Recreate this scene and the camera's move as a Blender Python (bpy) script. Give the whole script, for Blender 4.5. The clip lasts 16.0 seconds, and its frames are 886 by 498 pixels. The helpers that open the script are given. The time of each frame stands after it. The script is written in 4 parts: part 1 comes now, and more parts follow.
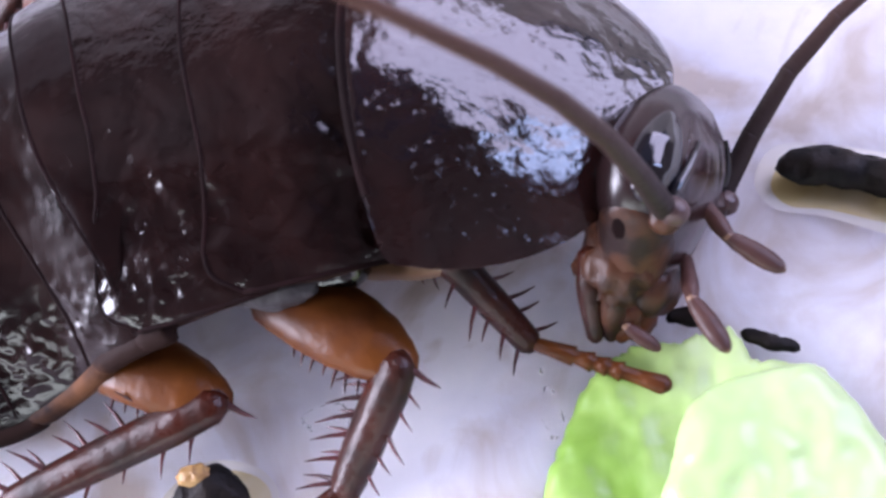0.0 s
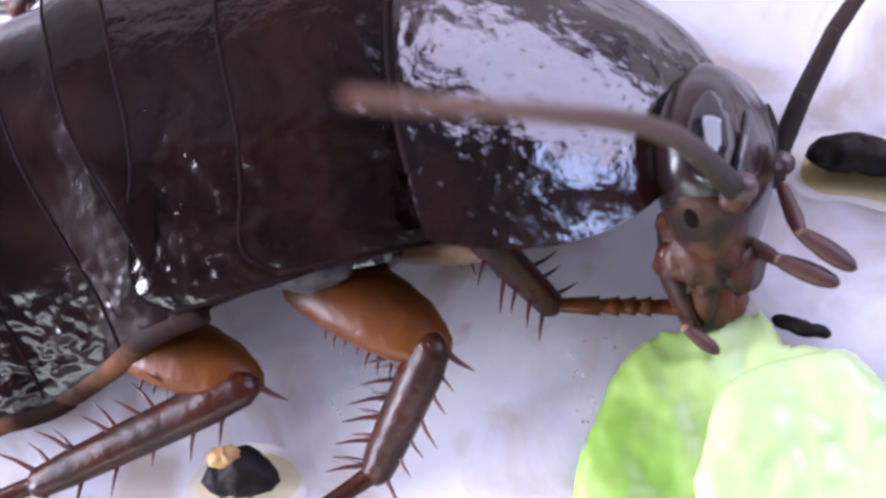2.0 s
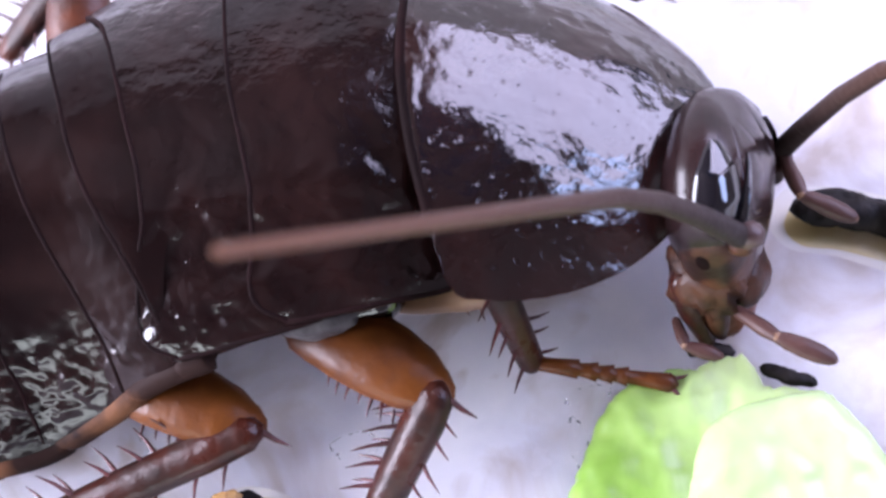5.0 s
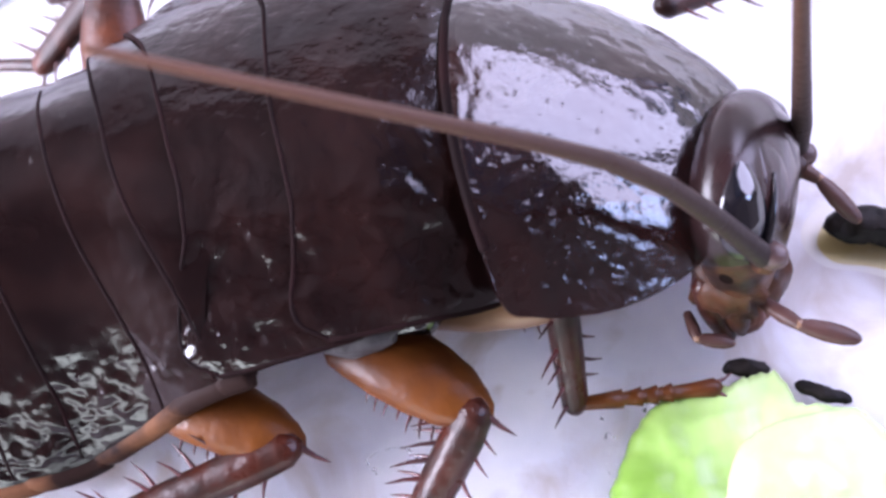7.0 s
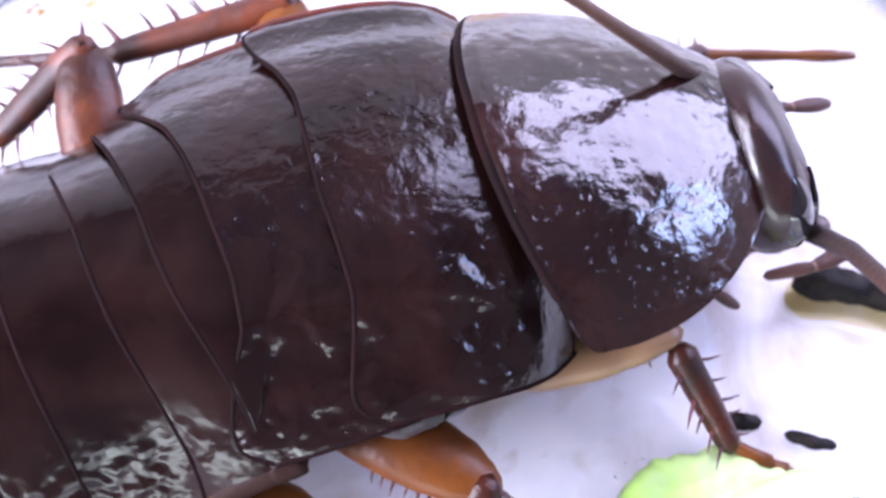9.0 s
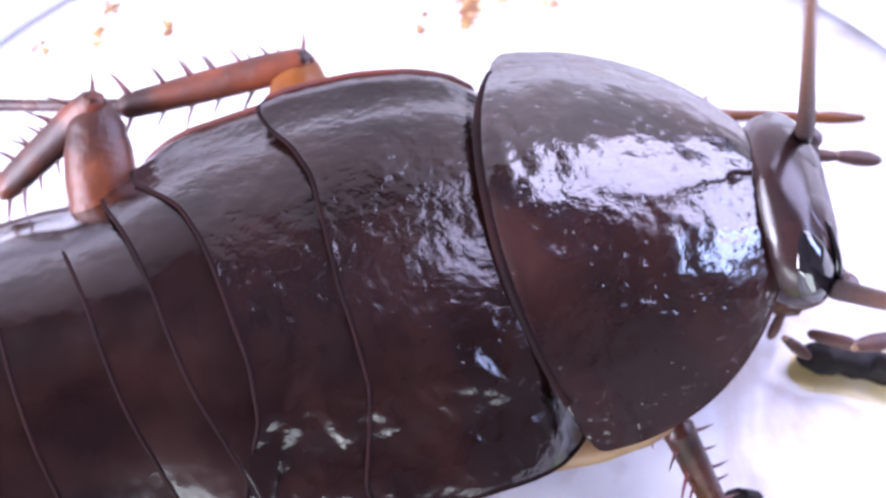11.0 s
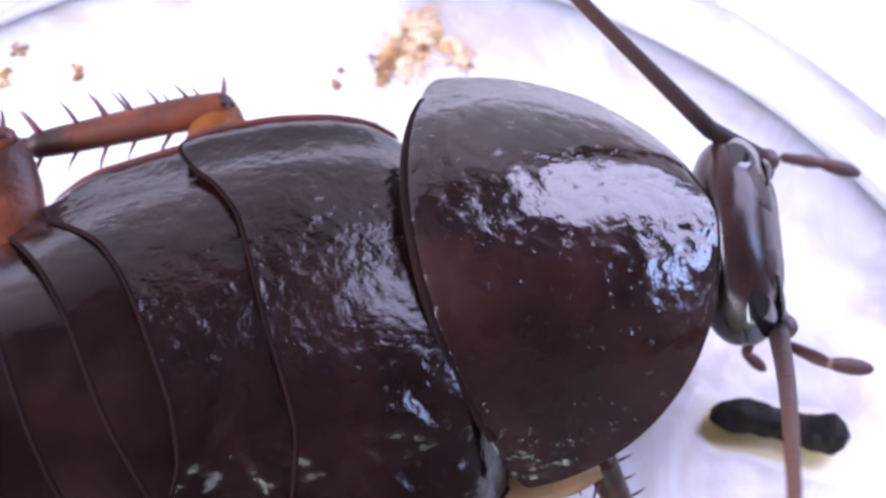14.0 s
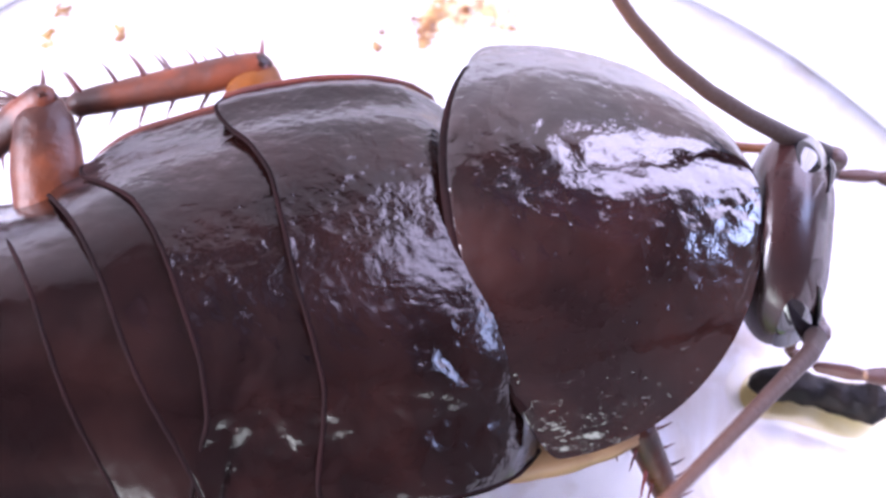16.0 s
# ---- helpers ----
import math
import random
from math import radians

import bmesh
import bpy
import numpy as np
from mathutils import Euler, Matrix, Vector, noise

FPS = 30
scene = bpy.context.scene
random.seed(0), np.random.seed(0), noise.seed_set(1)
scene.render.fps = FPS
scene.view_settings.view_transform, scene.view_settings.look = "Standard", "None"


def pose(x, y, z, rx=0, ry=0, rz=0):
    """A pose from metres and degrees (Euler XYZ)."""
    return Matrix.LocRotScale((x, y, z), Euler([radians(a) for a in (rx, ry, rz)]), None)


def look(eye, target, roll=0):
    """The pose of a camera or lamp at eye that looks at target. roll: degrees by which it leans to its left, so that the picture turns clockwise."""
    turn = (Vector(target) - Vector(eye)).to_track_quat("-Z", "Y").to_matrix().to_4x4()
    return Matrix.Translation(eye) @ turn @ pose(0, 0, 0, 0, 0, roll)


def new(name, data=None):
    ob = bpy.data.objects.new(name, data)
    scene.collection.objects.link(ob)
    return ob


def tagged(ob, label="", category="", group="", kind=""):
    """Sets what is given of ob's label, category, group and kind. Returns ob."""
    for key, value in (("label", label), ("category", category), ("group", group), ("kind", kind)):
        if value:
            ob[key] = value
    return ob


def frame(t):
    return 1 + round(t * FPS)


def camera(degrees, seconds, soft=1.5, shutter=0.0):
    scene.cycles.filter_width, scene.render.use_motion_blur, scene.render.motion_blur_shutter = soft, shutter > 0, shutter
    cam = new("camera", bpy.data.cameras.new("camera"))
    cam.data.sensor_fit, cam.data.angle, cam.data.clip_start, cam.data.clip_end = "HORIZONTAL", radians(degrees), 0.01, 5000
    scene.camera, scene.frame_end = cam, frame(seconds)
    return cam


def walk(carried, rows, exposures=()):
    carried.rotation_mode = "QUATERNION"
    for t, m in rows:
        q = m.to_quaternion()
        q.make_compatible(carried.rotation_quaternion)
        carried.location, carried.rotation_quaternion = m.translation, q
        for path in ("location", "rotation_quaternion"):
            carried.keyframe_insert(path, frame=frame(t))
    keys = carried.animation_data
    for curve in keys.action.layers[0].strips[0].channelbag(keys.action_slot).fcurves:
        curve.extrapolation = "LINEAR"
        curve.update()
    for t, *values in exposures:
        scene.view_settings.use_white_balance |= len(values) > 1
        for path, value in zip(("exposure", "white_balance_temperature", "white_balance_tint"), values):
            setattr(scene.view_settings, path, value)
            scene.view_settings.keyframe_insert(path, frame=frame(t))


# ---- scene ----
MM = 0.001  # the script counts in millimetres
cam = camera(38.0, 16.0, soft=2.8, shutter=0.5)
cam.data.dof.use_dof, cam.data.dof.focus_distance, cam.data.dof.aperture_fstop = True, 0.038, 85.0
PATH = [  # seconds, eye and target in millimetres, roll
    (0, (4.67, -23.82, 34.75), (0.48, -6.45, 4.66), -23.27),
    (0.5, (4.38, -23.95, 34.79), (-0.01, -6.57, 4.72), -23.32),
    (1, (3.99, -24.04, 34.85), (-0.43, -6.55, 4.86), -23.36),
    (1.5, (3.77, -24.07, 34.86), (-0.48, -6.36, 4.97), -22.66),
    (2, (3.30, -23.86, 34.90), (-0.54, -6.74, 4.62), -21.97),
    (2.5, (2.81, -23.64, 35.07), (-0.67, -6.30, 4.86), -20.90),
    (3, (2.41, -23.45, 35.29), (-0.60, -5.82, 5.21), -19.55),
    (5.5, (1.44, -23.65, 36.43), (-0.45, -6.03, 6.25), -15.75),
    (6, (1.30, -23.61, 36.54), (-0.81, -6.19, 6.26), -16.47),
    (6.5, (1.10, -23.50, 36.79), (-1.11, -6.09, 6.50), -16.86),
    (7, (0.62, -23.13, 36.94), (-1.34, -5.54, 6.75), -15.97),
    (7.5, (-0.57, -22.50, 37.69), (-1.32, -5.01, 7.38), -12.23),
    (8, (-3.39, -21.73, 38.24), (-1.58, -4.76, 7.69), -5.09),
    (8.5, (-5.27, -20.69, 38.86), (-2.02, -4.51, 8.00), -1.65),
    (9, (-8.09, -19.92, 39.60), (-2.59, -3.80, 9.03), 4.28),
    (11.5, (-8.73, -15.37, 41.63), (-2.38, -1.12, 10.30), 10.67),
    (12, (-9.90, -15.31, 41.40), (-1.25, -1.05, 10.63), 17.66),
    (12.5, (-10.17, -16.53, 40.62), (-0.05, -1.69, 10.59), 19.95),
    (13, (-10.61, -16.95, 39.93), (0.40, -1.22, 10.66), 20.72),
    (13.5, (-10.48, -16.77, 40.00), (0.01, -1.21, 10.46), 19.95),
    (14, (-10.44, -16.55, 40.11), (-0.53, -0.68, 10.52), 18.51),
    (14.5, (-10.20, -16.43, 40.17), (-0.77, -0.60, 10.41), 17.53),
    (15, (-10.25, -16.73, 39.89), (-0.97, -0.90, 10.08), 17.38),
    (15.5, (-10.14, -16.77, 39.81), (-1.43, -1.08, 9.76), 16.31),
    (16, (-9.70, -16.99, 39.88), (-1.44, -1.33, 9.69), 15.56),
]


def mm(*p):
    return Vector(p) * MM


walk(cam, [(t, look(mm(*eye), mm(*target), roll)) for t, eye, target, roll in PATH],
     [(0, -1.2, 5800, 25), (3, -1.1, 5800, 25), (5.5, -0.9, 5800, 25), (9, -0.55, 5700, 25), (11.5, -0.4, 5650, 26), (12.5, -0.8, 5650, 26), (13.5, -1.1, 5650, 26),
      (14.5, -0.93, 5700, 26), (16, -0.42, 5800, 28)])

# ---- daylight: a dim sky outside, windows and added fill in an unseen, made-up ten-sided room ----
world = bpy.data.worlds.new("sky")
scene.world = world
world.use_nodes = True
wn = world.node_tree.nodes
sky = wn.new("ShaderNodeTexSky")
sky.sky_type, sky.sun_disc = "NISHITA", False
sky.sun_elevation, sky.sun_rotation = radians(50), radians(40)
world.node_tree.links.new(sky.outputs[0], wn["Background"].inputs[0])
wn["Background"].inputs[1].default_value = 0.1


def window_fill_light(name, azimuth, distance, low, high, width, shift, watts, color):
    """Sky light of one window, or added fill: it fills the opening and faces the middle of the room."""
    data = bpy.data.lights.new(name, "AREA")
    data.shape, data.size, data.size_y = "RECTANGLE", width, high - low
    data.energy, data.color = watts, color
    a, z = radians(azimuth), (low + high) / 2
    ob = new(name, data)
    out, along = Vector((math.cos(a), math.sin(a), 0)), Vector((-math.sin(a), math.cos(a), 0))
    spot = out * distance + along * shift + Vector((0, 0, z))
    ob.matrix_world = look(spot, spot - out)
    return ob


# azimuth: sill and head over the tabletop, width, shift along the wall, watts, colour
# 166 and -158 are added fill that brightens the near floor
WINDOWS_AND_FILLS = {-14: (0.65, 1.45, 0.36, 0.0, 23, (0.56, 0.69, 1.0)), 166: (0.4, 1.6, 0.95, 0.0, 150, (0.98, 0.97, 1.0)),
           -86: (0.02, 0.30, 0.95, 0.0, 9, (0.92, 1.0, 0.86)), -122: (0.02, 0.28, 0.95, 0.0, 21, (0.92, 1.0, 0.86)),
           -158: (0.1, 1.0, 0.42, -0.3, 120, (0.97, 0.97, 1.0))}
for azimuth, (low, high, wide, shift, watts, color) in WINDOWS_AND_FILLS.items():
    window_fill_light("window_fill_light", azimuth, 1.62, low, high, wide, shift, watts, color)
# the leaning glass roof over one wall; its eaves climb sideways
ROOF_LEAN = 44
roof_data = bpy.data.lights.new("roof_light", "AREA")
roof_data.shape, roof_data.size, roof_data.size_y = "RECTANGLE", 1.17, 0.81
roof_data.energy, roof_data.color = 42, (0.97, 0.93, 1.16)
roof = new("roof_light", roof_data)
roof.matrix_world = look((0.873, 0.387, 0.824), (0, 0, 0), ROOF_LEAN)

# ---- materials ----
def material(name, color, rough=0.5, metal=0.0, coat=0.0, spec=0.5, second=None, scale=400.0, detail=6.0, mix=(0.4, 0.65),
             bump=0.0, bump_scale=2500.0, sss=0.0, sss_color=None, trans=0.0, rough_var=0.0, alpha=1.0, bump_dist=0.0001, pits=0.0,
             pit_scale=1500.0):
    m = bpy.data.materials.new(name)
    m.use_nodes = True
    n, l = m.node_tree.nodes, m.node_tree.links
    b = n["Principled BSDF"]
    b.inputs["Base Color"].default_value = (*color, 1)
    b.inputs["Roughness"].default_value = rough
    b.inputs["Metallic"].default_value = metal
    b.inputs["Coat Weight"].default_value = coat
    b.inputs["Coat Roughness"].default_value = 0.08
    b.inputs["Specular IOR Level"].default_value = spec
    b.inputs["Transmission Weight"].default_value = trans
    b.inputs["Alpha"].default_value = alpha
    if sss:
        b.inputs["Subsurface Weight"].default_value = sss
        b.inputs["Subsurface Radius"].default_value = (0.6, 0.5, 0.3)
        b.inputs["Subsurface Scale"].default_value = 0.001
    tc = n.new("ShaderNodeTexCoord")
    if second:
        t = n.new("ShaderNodeTexNoise")
        t.inputs["Scale"].default_value, t.inputs["Detail"].default_value = scale, detail
        r = n.new("ShaderNodeMapRange")
        r.inputs["From Min"].default_value, r.inputs["From Max"].default_value = mix
        c = n.new("ShaderNodeMix")
        c.data_type = "RGBA"
        c.inputs["A"].default_value, c.inputs["B"].default_value = (*color, 1), (*second, 1)
        l.new(tc.outputs["Object"], t.inputs["Vector"])
        l.new(t.outputs["Fac"], r.inputs["Value"])
        l.new(r.outputs["Result"], c.inputs["Factor"])
        l.new(c.outputs["Result"], b.inputs["Base Color"])
        if rough_var:
            q = n.new("ShaderNodeMapRange")
            q.inputs["From Min"].default_value, q.inputs["From Max"].default_value = 0.3, 0.7
            q.inputs["To Min"].default_value, q.inputs["To Max"].default_value = rough - rough_var, rough + rough_var
            l.new(t.outputs["Fac"], q.inputs["Value"])
            l.new(q.outputs["Result"], b.inputs["Roughness"])
    if pits:
        t = n.new("ShaderNodeTexNoise")
        t.inputs["Scale"].default_value, t.inputs["Detail"].default_value = pit_scale, 3
        r = n.new("ShaderNodeMapRange")
        r.inputs["From Min"].default_value, r.inputs["From Max"].default_value = 0.63, 0.74
        e = n.new("ShaderNodeBump")
        e.invert = True
        e.inputs["Strength"].default_value, e.inputs["Distance"].default_value = pits, 0.00008
        l.new(tc.outputs["Object"], t.inputs["Vector"])
        l.new(t.outputs["Fac"], r.inputs["Value"])
        l.new(r.outputs["Result"], e.inputs["Height"])
    if bump:
        t = n.new("ShaderNodeTexNoise")
        t.inputs["Scale"].default_value, t.inputs["Detail"].default_value = bump_scale, 4
        k = n.new("ShaderNodeBump")
        k.inputs["Strength"].default_value, k.inputs["Distance"].default_value = bump, bump_dist
        l.new(tc.outputs["Object"], t.inputs["Vector"])
        l.new(t.outputs["Fac"], k.inputs["Height"])
        if pits:
            l.new(e.outputs["Normal"], k.inputs["Normal"])
        l.new(k.outputs["Normal"], b.inputs["Normal"])
        l.new(k.outputs["Normal"], b.inputs["Coat Normal"])
    return m


CHITIN = material("dark_chitin", (0.006, 0.002, 0.0021), 0.13, spec=0.75, coat=0.1, second=(0.018, 0.0048, 0.0036), scale=300, rough_var=0.05,
                  bump=0.55, bump_scale=1300, pits=0.22, pit_scale=3200)
SATIN = material("satin_chitin", (0.005, 0.0018, 0.0018), 0.16, spec=0.4, second=(0.011, 0.0036, 0.003), scale=420, rough_var=0.06,
                 bump=0.7, bump_scale=1700, pits=0.2, pit_scale=2200)
FLANK = material("crinkled_chitin", (0.005, 0.002, 0.002), 0.17, spec=0.28, second=(0.011, 0.004, 0.0034), scale=420, rough_var=0.05,
                 bump=0.14, bump_scale=3000, pits=0.08, pit_scale=2400)
CHITIN_RED = material("red_brown_chitin", (0.10, 0.024, 0.014), 0.55, spec=0.2, second=(0.06, 0.018, 0.012), scale=500, bump=0.2)
EDGE = material("dark_red_edge", (0.005, 0.002, 0.002), 0.75, spec=0.06, second=(0.010, 0.003, 0.003), scale=500, bump=0.2)
AMBER = material("amber_chitin", (0.125, 0.038, 0.005), 0.38, spec=0.25, second=(0.055, 0.014, 0.003), scale=330, bump=0.5, bump_scale=1800, rough_var=0.08, sss=0.15)
KNEE = material("dark_amber_chitin", (0.105, 0.026, 0.007), 0.4, spec=0.3, second=(0.03, 0.009, 0.005), scale=420, bump=0.6)
SHIN = material("red_shin_chitin", (0.12, 0.030, 0.012), 0.42, spec=0.3, second=(0.035, 0.014, 0.010), scale=520, mix=(0.38, 0.62), bump=0.7, bump_scale=1500, rough_var=0.1)
PALP = material("palp_chitin", (0.075, 0.034, 0.026), 0.45, spec=0.3, second=(0.045, 0.02, 0.016), scale=900, bump=0.3)
BROWN = material("brown_chitin", (0.045, 0.011, 0.006), 0.33, spec=0.25, second=(0.014, 0.005, 0.003), scale=900, mix=(0.34, 0.66), bump=0.7, bump_scale=1500, rough_var=0.1)
THORN = material("thorn_chitin", (0.10, 0.018, 0.016), 0.35, second=(0.04, 0.012, 0.012), scale=700, bump=0.2)
UNDER = material("belly_chitin", (0.022, 0.010, 0.008), 0.55, spec=0.2, second=(0.035, 0.015, 0.010), scale=500, bump=0.5)
STERNITE = material("sternite_chitin", (0.12, 0.052, 0.024), 0.6, spec=0.08, second=(0.018, 0.008, 0.006), scale=300, mix=(0.42, 0.54), bump=0.4)
PALE = material("pale_membrane", (0.24, 0.14, 0.08), 0.4, second=(0.12, 0.06, 0.03), scale=900, bump=0.3)
EYE = material("black_eye", (0.006, 0.005, 0.007), 0.06, spec=0.8)
HEAD = material("head_chitin", (0.012, 0.0058, 0.006), 0.25, spec=0.38, second=(0.025, 0.010, 0.009), scale=350, bump=0.1)
ANTENNA = material("antenna_joint_chitin", (0.045, 0.025, 0.024), 0.4, second=(0.07, 0.035, 0.03), scale=900, bump=0.3, bump_scale=4000)

LEAF = material("pale_leaf_flesh", (0.40, 0.56, 0.23), 0.22, second=(0.48, 0.61, 0.31), scale=130, bump=0.08, bump_scale=300, rough_var=0.08, sss=0.3)
LEAF_DARK = material("green_leaf_skin", (0.16, 0.30, 0.035), 0.4, second=(0.28, 0.45, 0.09), scale=300, bump=0.12, bump_scale=500, rough_var=0.08, sss=0.2)


def leaf_blend():
    """The green skin pales towards the watery rib, in streaks."""
    n, l = LEAF_DARK.node_tree.nodes, LEAF_DARK.node_tree.links
    b = n["Principled BSDF"]
    source = b.inputs["Base Color"].links[0].from_socket
    tc, split, add = n.new("ShaderNodeTexCoord"), n.new("ShaderNodeSeparateXYZ"), n.new("ShaderNodeMath")
    stretch, t = n.new("ShaderNodeMapping"), n.new("ShaderNodeTexNoise")
    stretch.inputs["Scale"].default_value = (1, 0.25, 1)
    stretch.inputs["Rotation"].default_value = (0, 0, radians(-28))
    t.inputs["Scale"].default_value, t.inputs["Detail"].default_value = 900, 5
    add.operation = "MULTIPLY_ADD"
    add.inputs[1].default_value = 0.0042
    r, c = n.new("ShaderNodeMapRange"), n.new("ShaderNodeMix")
    r.inputs["From Min"].default_value, r.inputs["From Max"].default_value = 0.0058, 0.0092
    c.data_type = "RGBA"
    c.inputs["B"].default_value = (0.43, 0.57, 0.23, 1)
    l.new(tc.outputs["Object"], split.inputs[0])
    l.new(tc.outputs["Object"], stretch.inputs["Vector"])
    l.new(stretch.outputs["Vector"], t.inputs["Vector"])
    l.new(t.outputs["Fac"], add.inputs[0])
    l.new(split.outputs["X"], add.inputs[2])
    l.new(add.outputs[0], r.inputs["Value"])
    l.new(r.outputs["Result"], c.inputs["Factor"])
    l.new(source, c.inputs["A"])
    l.new(c.outputs["Result"], b.inputs["Base Color"])


leaf_blend()
PELLET = material("black_pellet", (0.005, 0.004, 0.004), 0.55, spec=0.15, second=(0.014, 0.010, 0.008), scale=1200, bump=1.0, bump_scale=1300, bump_dist=0.0002)
STAIN = material("brown_stain", (0.15, 0.055, 0.012), 0.45, second=(0.40, 0.24, 0.08), scale=700, mix=(0.42, 0.6), bump=0.6, bump_scale=1500)
TAN_CRUST = material("tan_food_crust", (0.58, 0.44, 0.29), 0.6, second=(0.42, 0.26, 0.11), scale=900, mix=(0.4, 0.65), bump=0.6, bump_scale=1500)
RING = material("yellow_stain", (0.60, 0.49, 0.22), 0.3, second=(0.66, 0.59, 0.38), scale=600)
RING_PALE = material("pale_stain", (0.66, 0.63, 0.54), 0.3, second=(0.66, 0.64, 0.60), scale=500)
TABLE = material("pale_tabletop", (0.84, 0.83, 0.82), 0.6, second=(0.78, 0.77, 0.76), scale=30, bump=0.3, bump_scale=300)
# tones of the added unseen walls, set for what the body mirrors
DARK_WALL = material("dark_unseen_wall", (0.12, 0.10, 0.095), 0.6, second=(0.09, 0.075, 0.07), scale=8, bump=0.2, bump_scale=80)
WALL = material("pale_unseen_wall", (0.62, 0.585, 0.575), 0.8, second=(0.55, 0.52, 0.51), scale=3, bump=0.1, bump_scale=60)
MEMBRANE = material("grey_membrane", (0.065, 0.06, 0.063), 0.5, spec=0.3, second=(0.03, 0.024, 0.026), scale=900, bump=0.8)
TAN = material("tan_chitin", (0.20, 0.115, 0.055), 0.4, second=(0.12, 0.06, 0.028), scale=500, bump=0.2, sss=0.15)
FACE = material("tan_face_chitin", (0.064, 0.024, 0.011), 0.42, spec=0.25, second=(0.015, 0.006, 0.0045), scale=900, mix=(0.42, 0.58), bump=0.7, bump_scale=1200)


def antenna_tone(k):
    """Dark at the base of the antenna, red-brown towards its tip, without a step from piece to piece."""
    def tone(q):
        return tuple(a + (b - a) * (q / 9) ** 1.4 for a, b in zip((0.02, 0.0135, 0.013), (0.125, 0.055, 0.03)))
    m = material("antenna_chitin", tone(k), 0.5, spec=0.2, bump=0.3, bump_scale=4000)
    n, l = m.node_tree.nodes, m.node_tree.links
    tc, split, r, c = (n.new("ShaderNode" + s) for s in ("TexCoord", "SeparateXYZ", "MapRange", "Mix"))
    r.inputs["From Max"].default_value = 0.00216
    c.data_type = "RGBA"
    c.inputs["A"].default_value, c.inputs["B"].default_value = (*tone(k), 1), (*tone(k + 1), 1)
    l.new(tc.outputs["Object"], split.inputs[0])
    l.new(split.outputs["X"], r.inputs["Value"])
    l.new(r.outputs["Result"], c.inputs["Factor"])
    l.new(c.outputs["Result"], n["Principled BSDF"].inputs["Base Color"])
    return m


ANTENNA_TONES = [antenna_tone(k) for k in range(9)]


def dish_plastic():
    """White glossy plastic, wet in places, with faint grey streaks and tan smears."""
    m = material("white_plastic", (0.88, 0.87, 0.90), 0.22, second=(0.70, 0.71, 0.79), scale=190, detail=6, mix=(0.42, 0.64), rough_var=0.1, bump=0.45, bump_scale=200,
                 bump_dist=0.0004, sss=1.0)
    n, l = m.node_tree.nodes, m.node_tree.links
    b = n["Principled BSDF"]
    b.inputs["Subsurface Radius"].default_value = (1.0, 1.0, 1.05)
    b.inputs["Subsurface Scale"].default_value = 0.012
    source = b.inputs["Base Color"].links[0].from_socket
    tc = n.new("ShaderNodeTexCoord")
    t = n.new("ShaderNodeTexNoise")
    t.inputs["Scale"].default_value, t.inputs["Detail"].default_value, t.inputs["Distortion"].default_value = 210, 8, 1.2
    r = n.new("ShaderNodeMapRange")
    r.inputs["From Min"].default_value, r.inputs["From Max"].default_value = 0.47, 0.66
    r.inputs["To Max"].default_value = 0.85
    c = n.new("ShaderNodeMix")
    c.data_type = "RGBA"
    c.inputs["B"].default_value = (0.52, 0.45, 0.37, 1)
    l.new(tc.outputs["Object"], t.inputs["Vector"])
    l.new(t.outputs["Fac"], r.inputs["Value"])
    l.new(r.outputs["Result"], c.inputs["Factor"])
    l.new(source, c.inputs["A"])
    l.new(c.outputs["Result"], b.inputs["Base Color"])
    return m


DISH = dish_plastic()

# grey that puts the shade of the low ridge into its colour
RIDGE_SHADE = material("ridge_shade_plastic", (0.36, 0.37, 0.39), 0.4, second=(0.52, 0.52, 0.53), scale=120, bump=0.2, bump_scale=400)
BEIGE = material("beige_plastic", (0.50, 0.46, 0.43), 0.35, second=(0.62, 0.58, 0.56), scale=160, bump=0.3, bump_scale=300)

# ---- builders ----
def mesh_object(name, verts, faces, mat, parent=None, label="", smooth=True, crisp=False):
    me = bpy.data.meshes.new(name)
    me.from_pydata([tuple(Vector(v) * MM) for v in verts], [], faces)
    me.materials.append(mat)
    if smooth:
        me.shade_smooth()
    if crisp:
        me.set_sharp_from_angle(angle=radians(50))
    me.update()
    ob = new(name, me)
    if parent:
        ob.parent = parent
    if label:
        tagged(ob, label)
    return ob


def curve_at(table, x):
    """Smooth value at x from a short table of (x, value)."""
    xs = [p[0] for p in table]
    return float(np.interp(x, xs, [p[1] for p in table]))


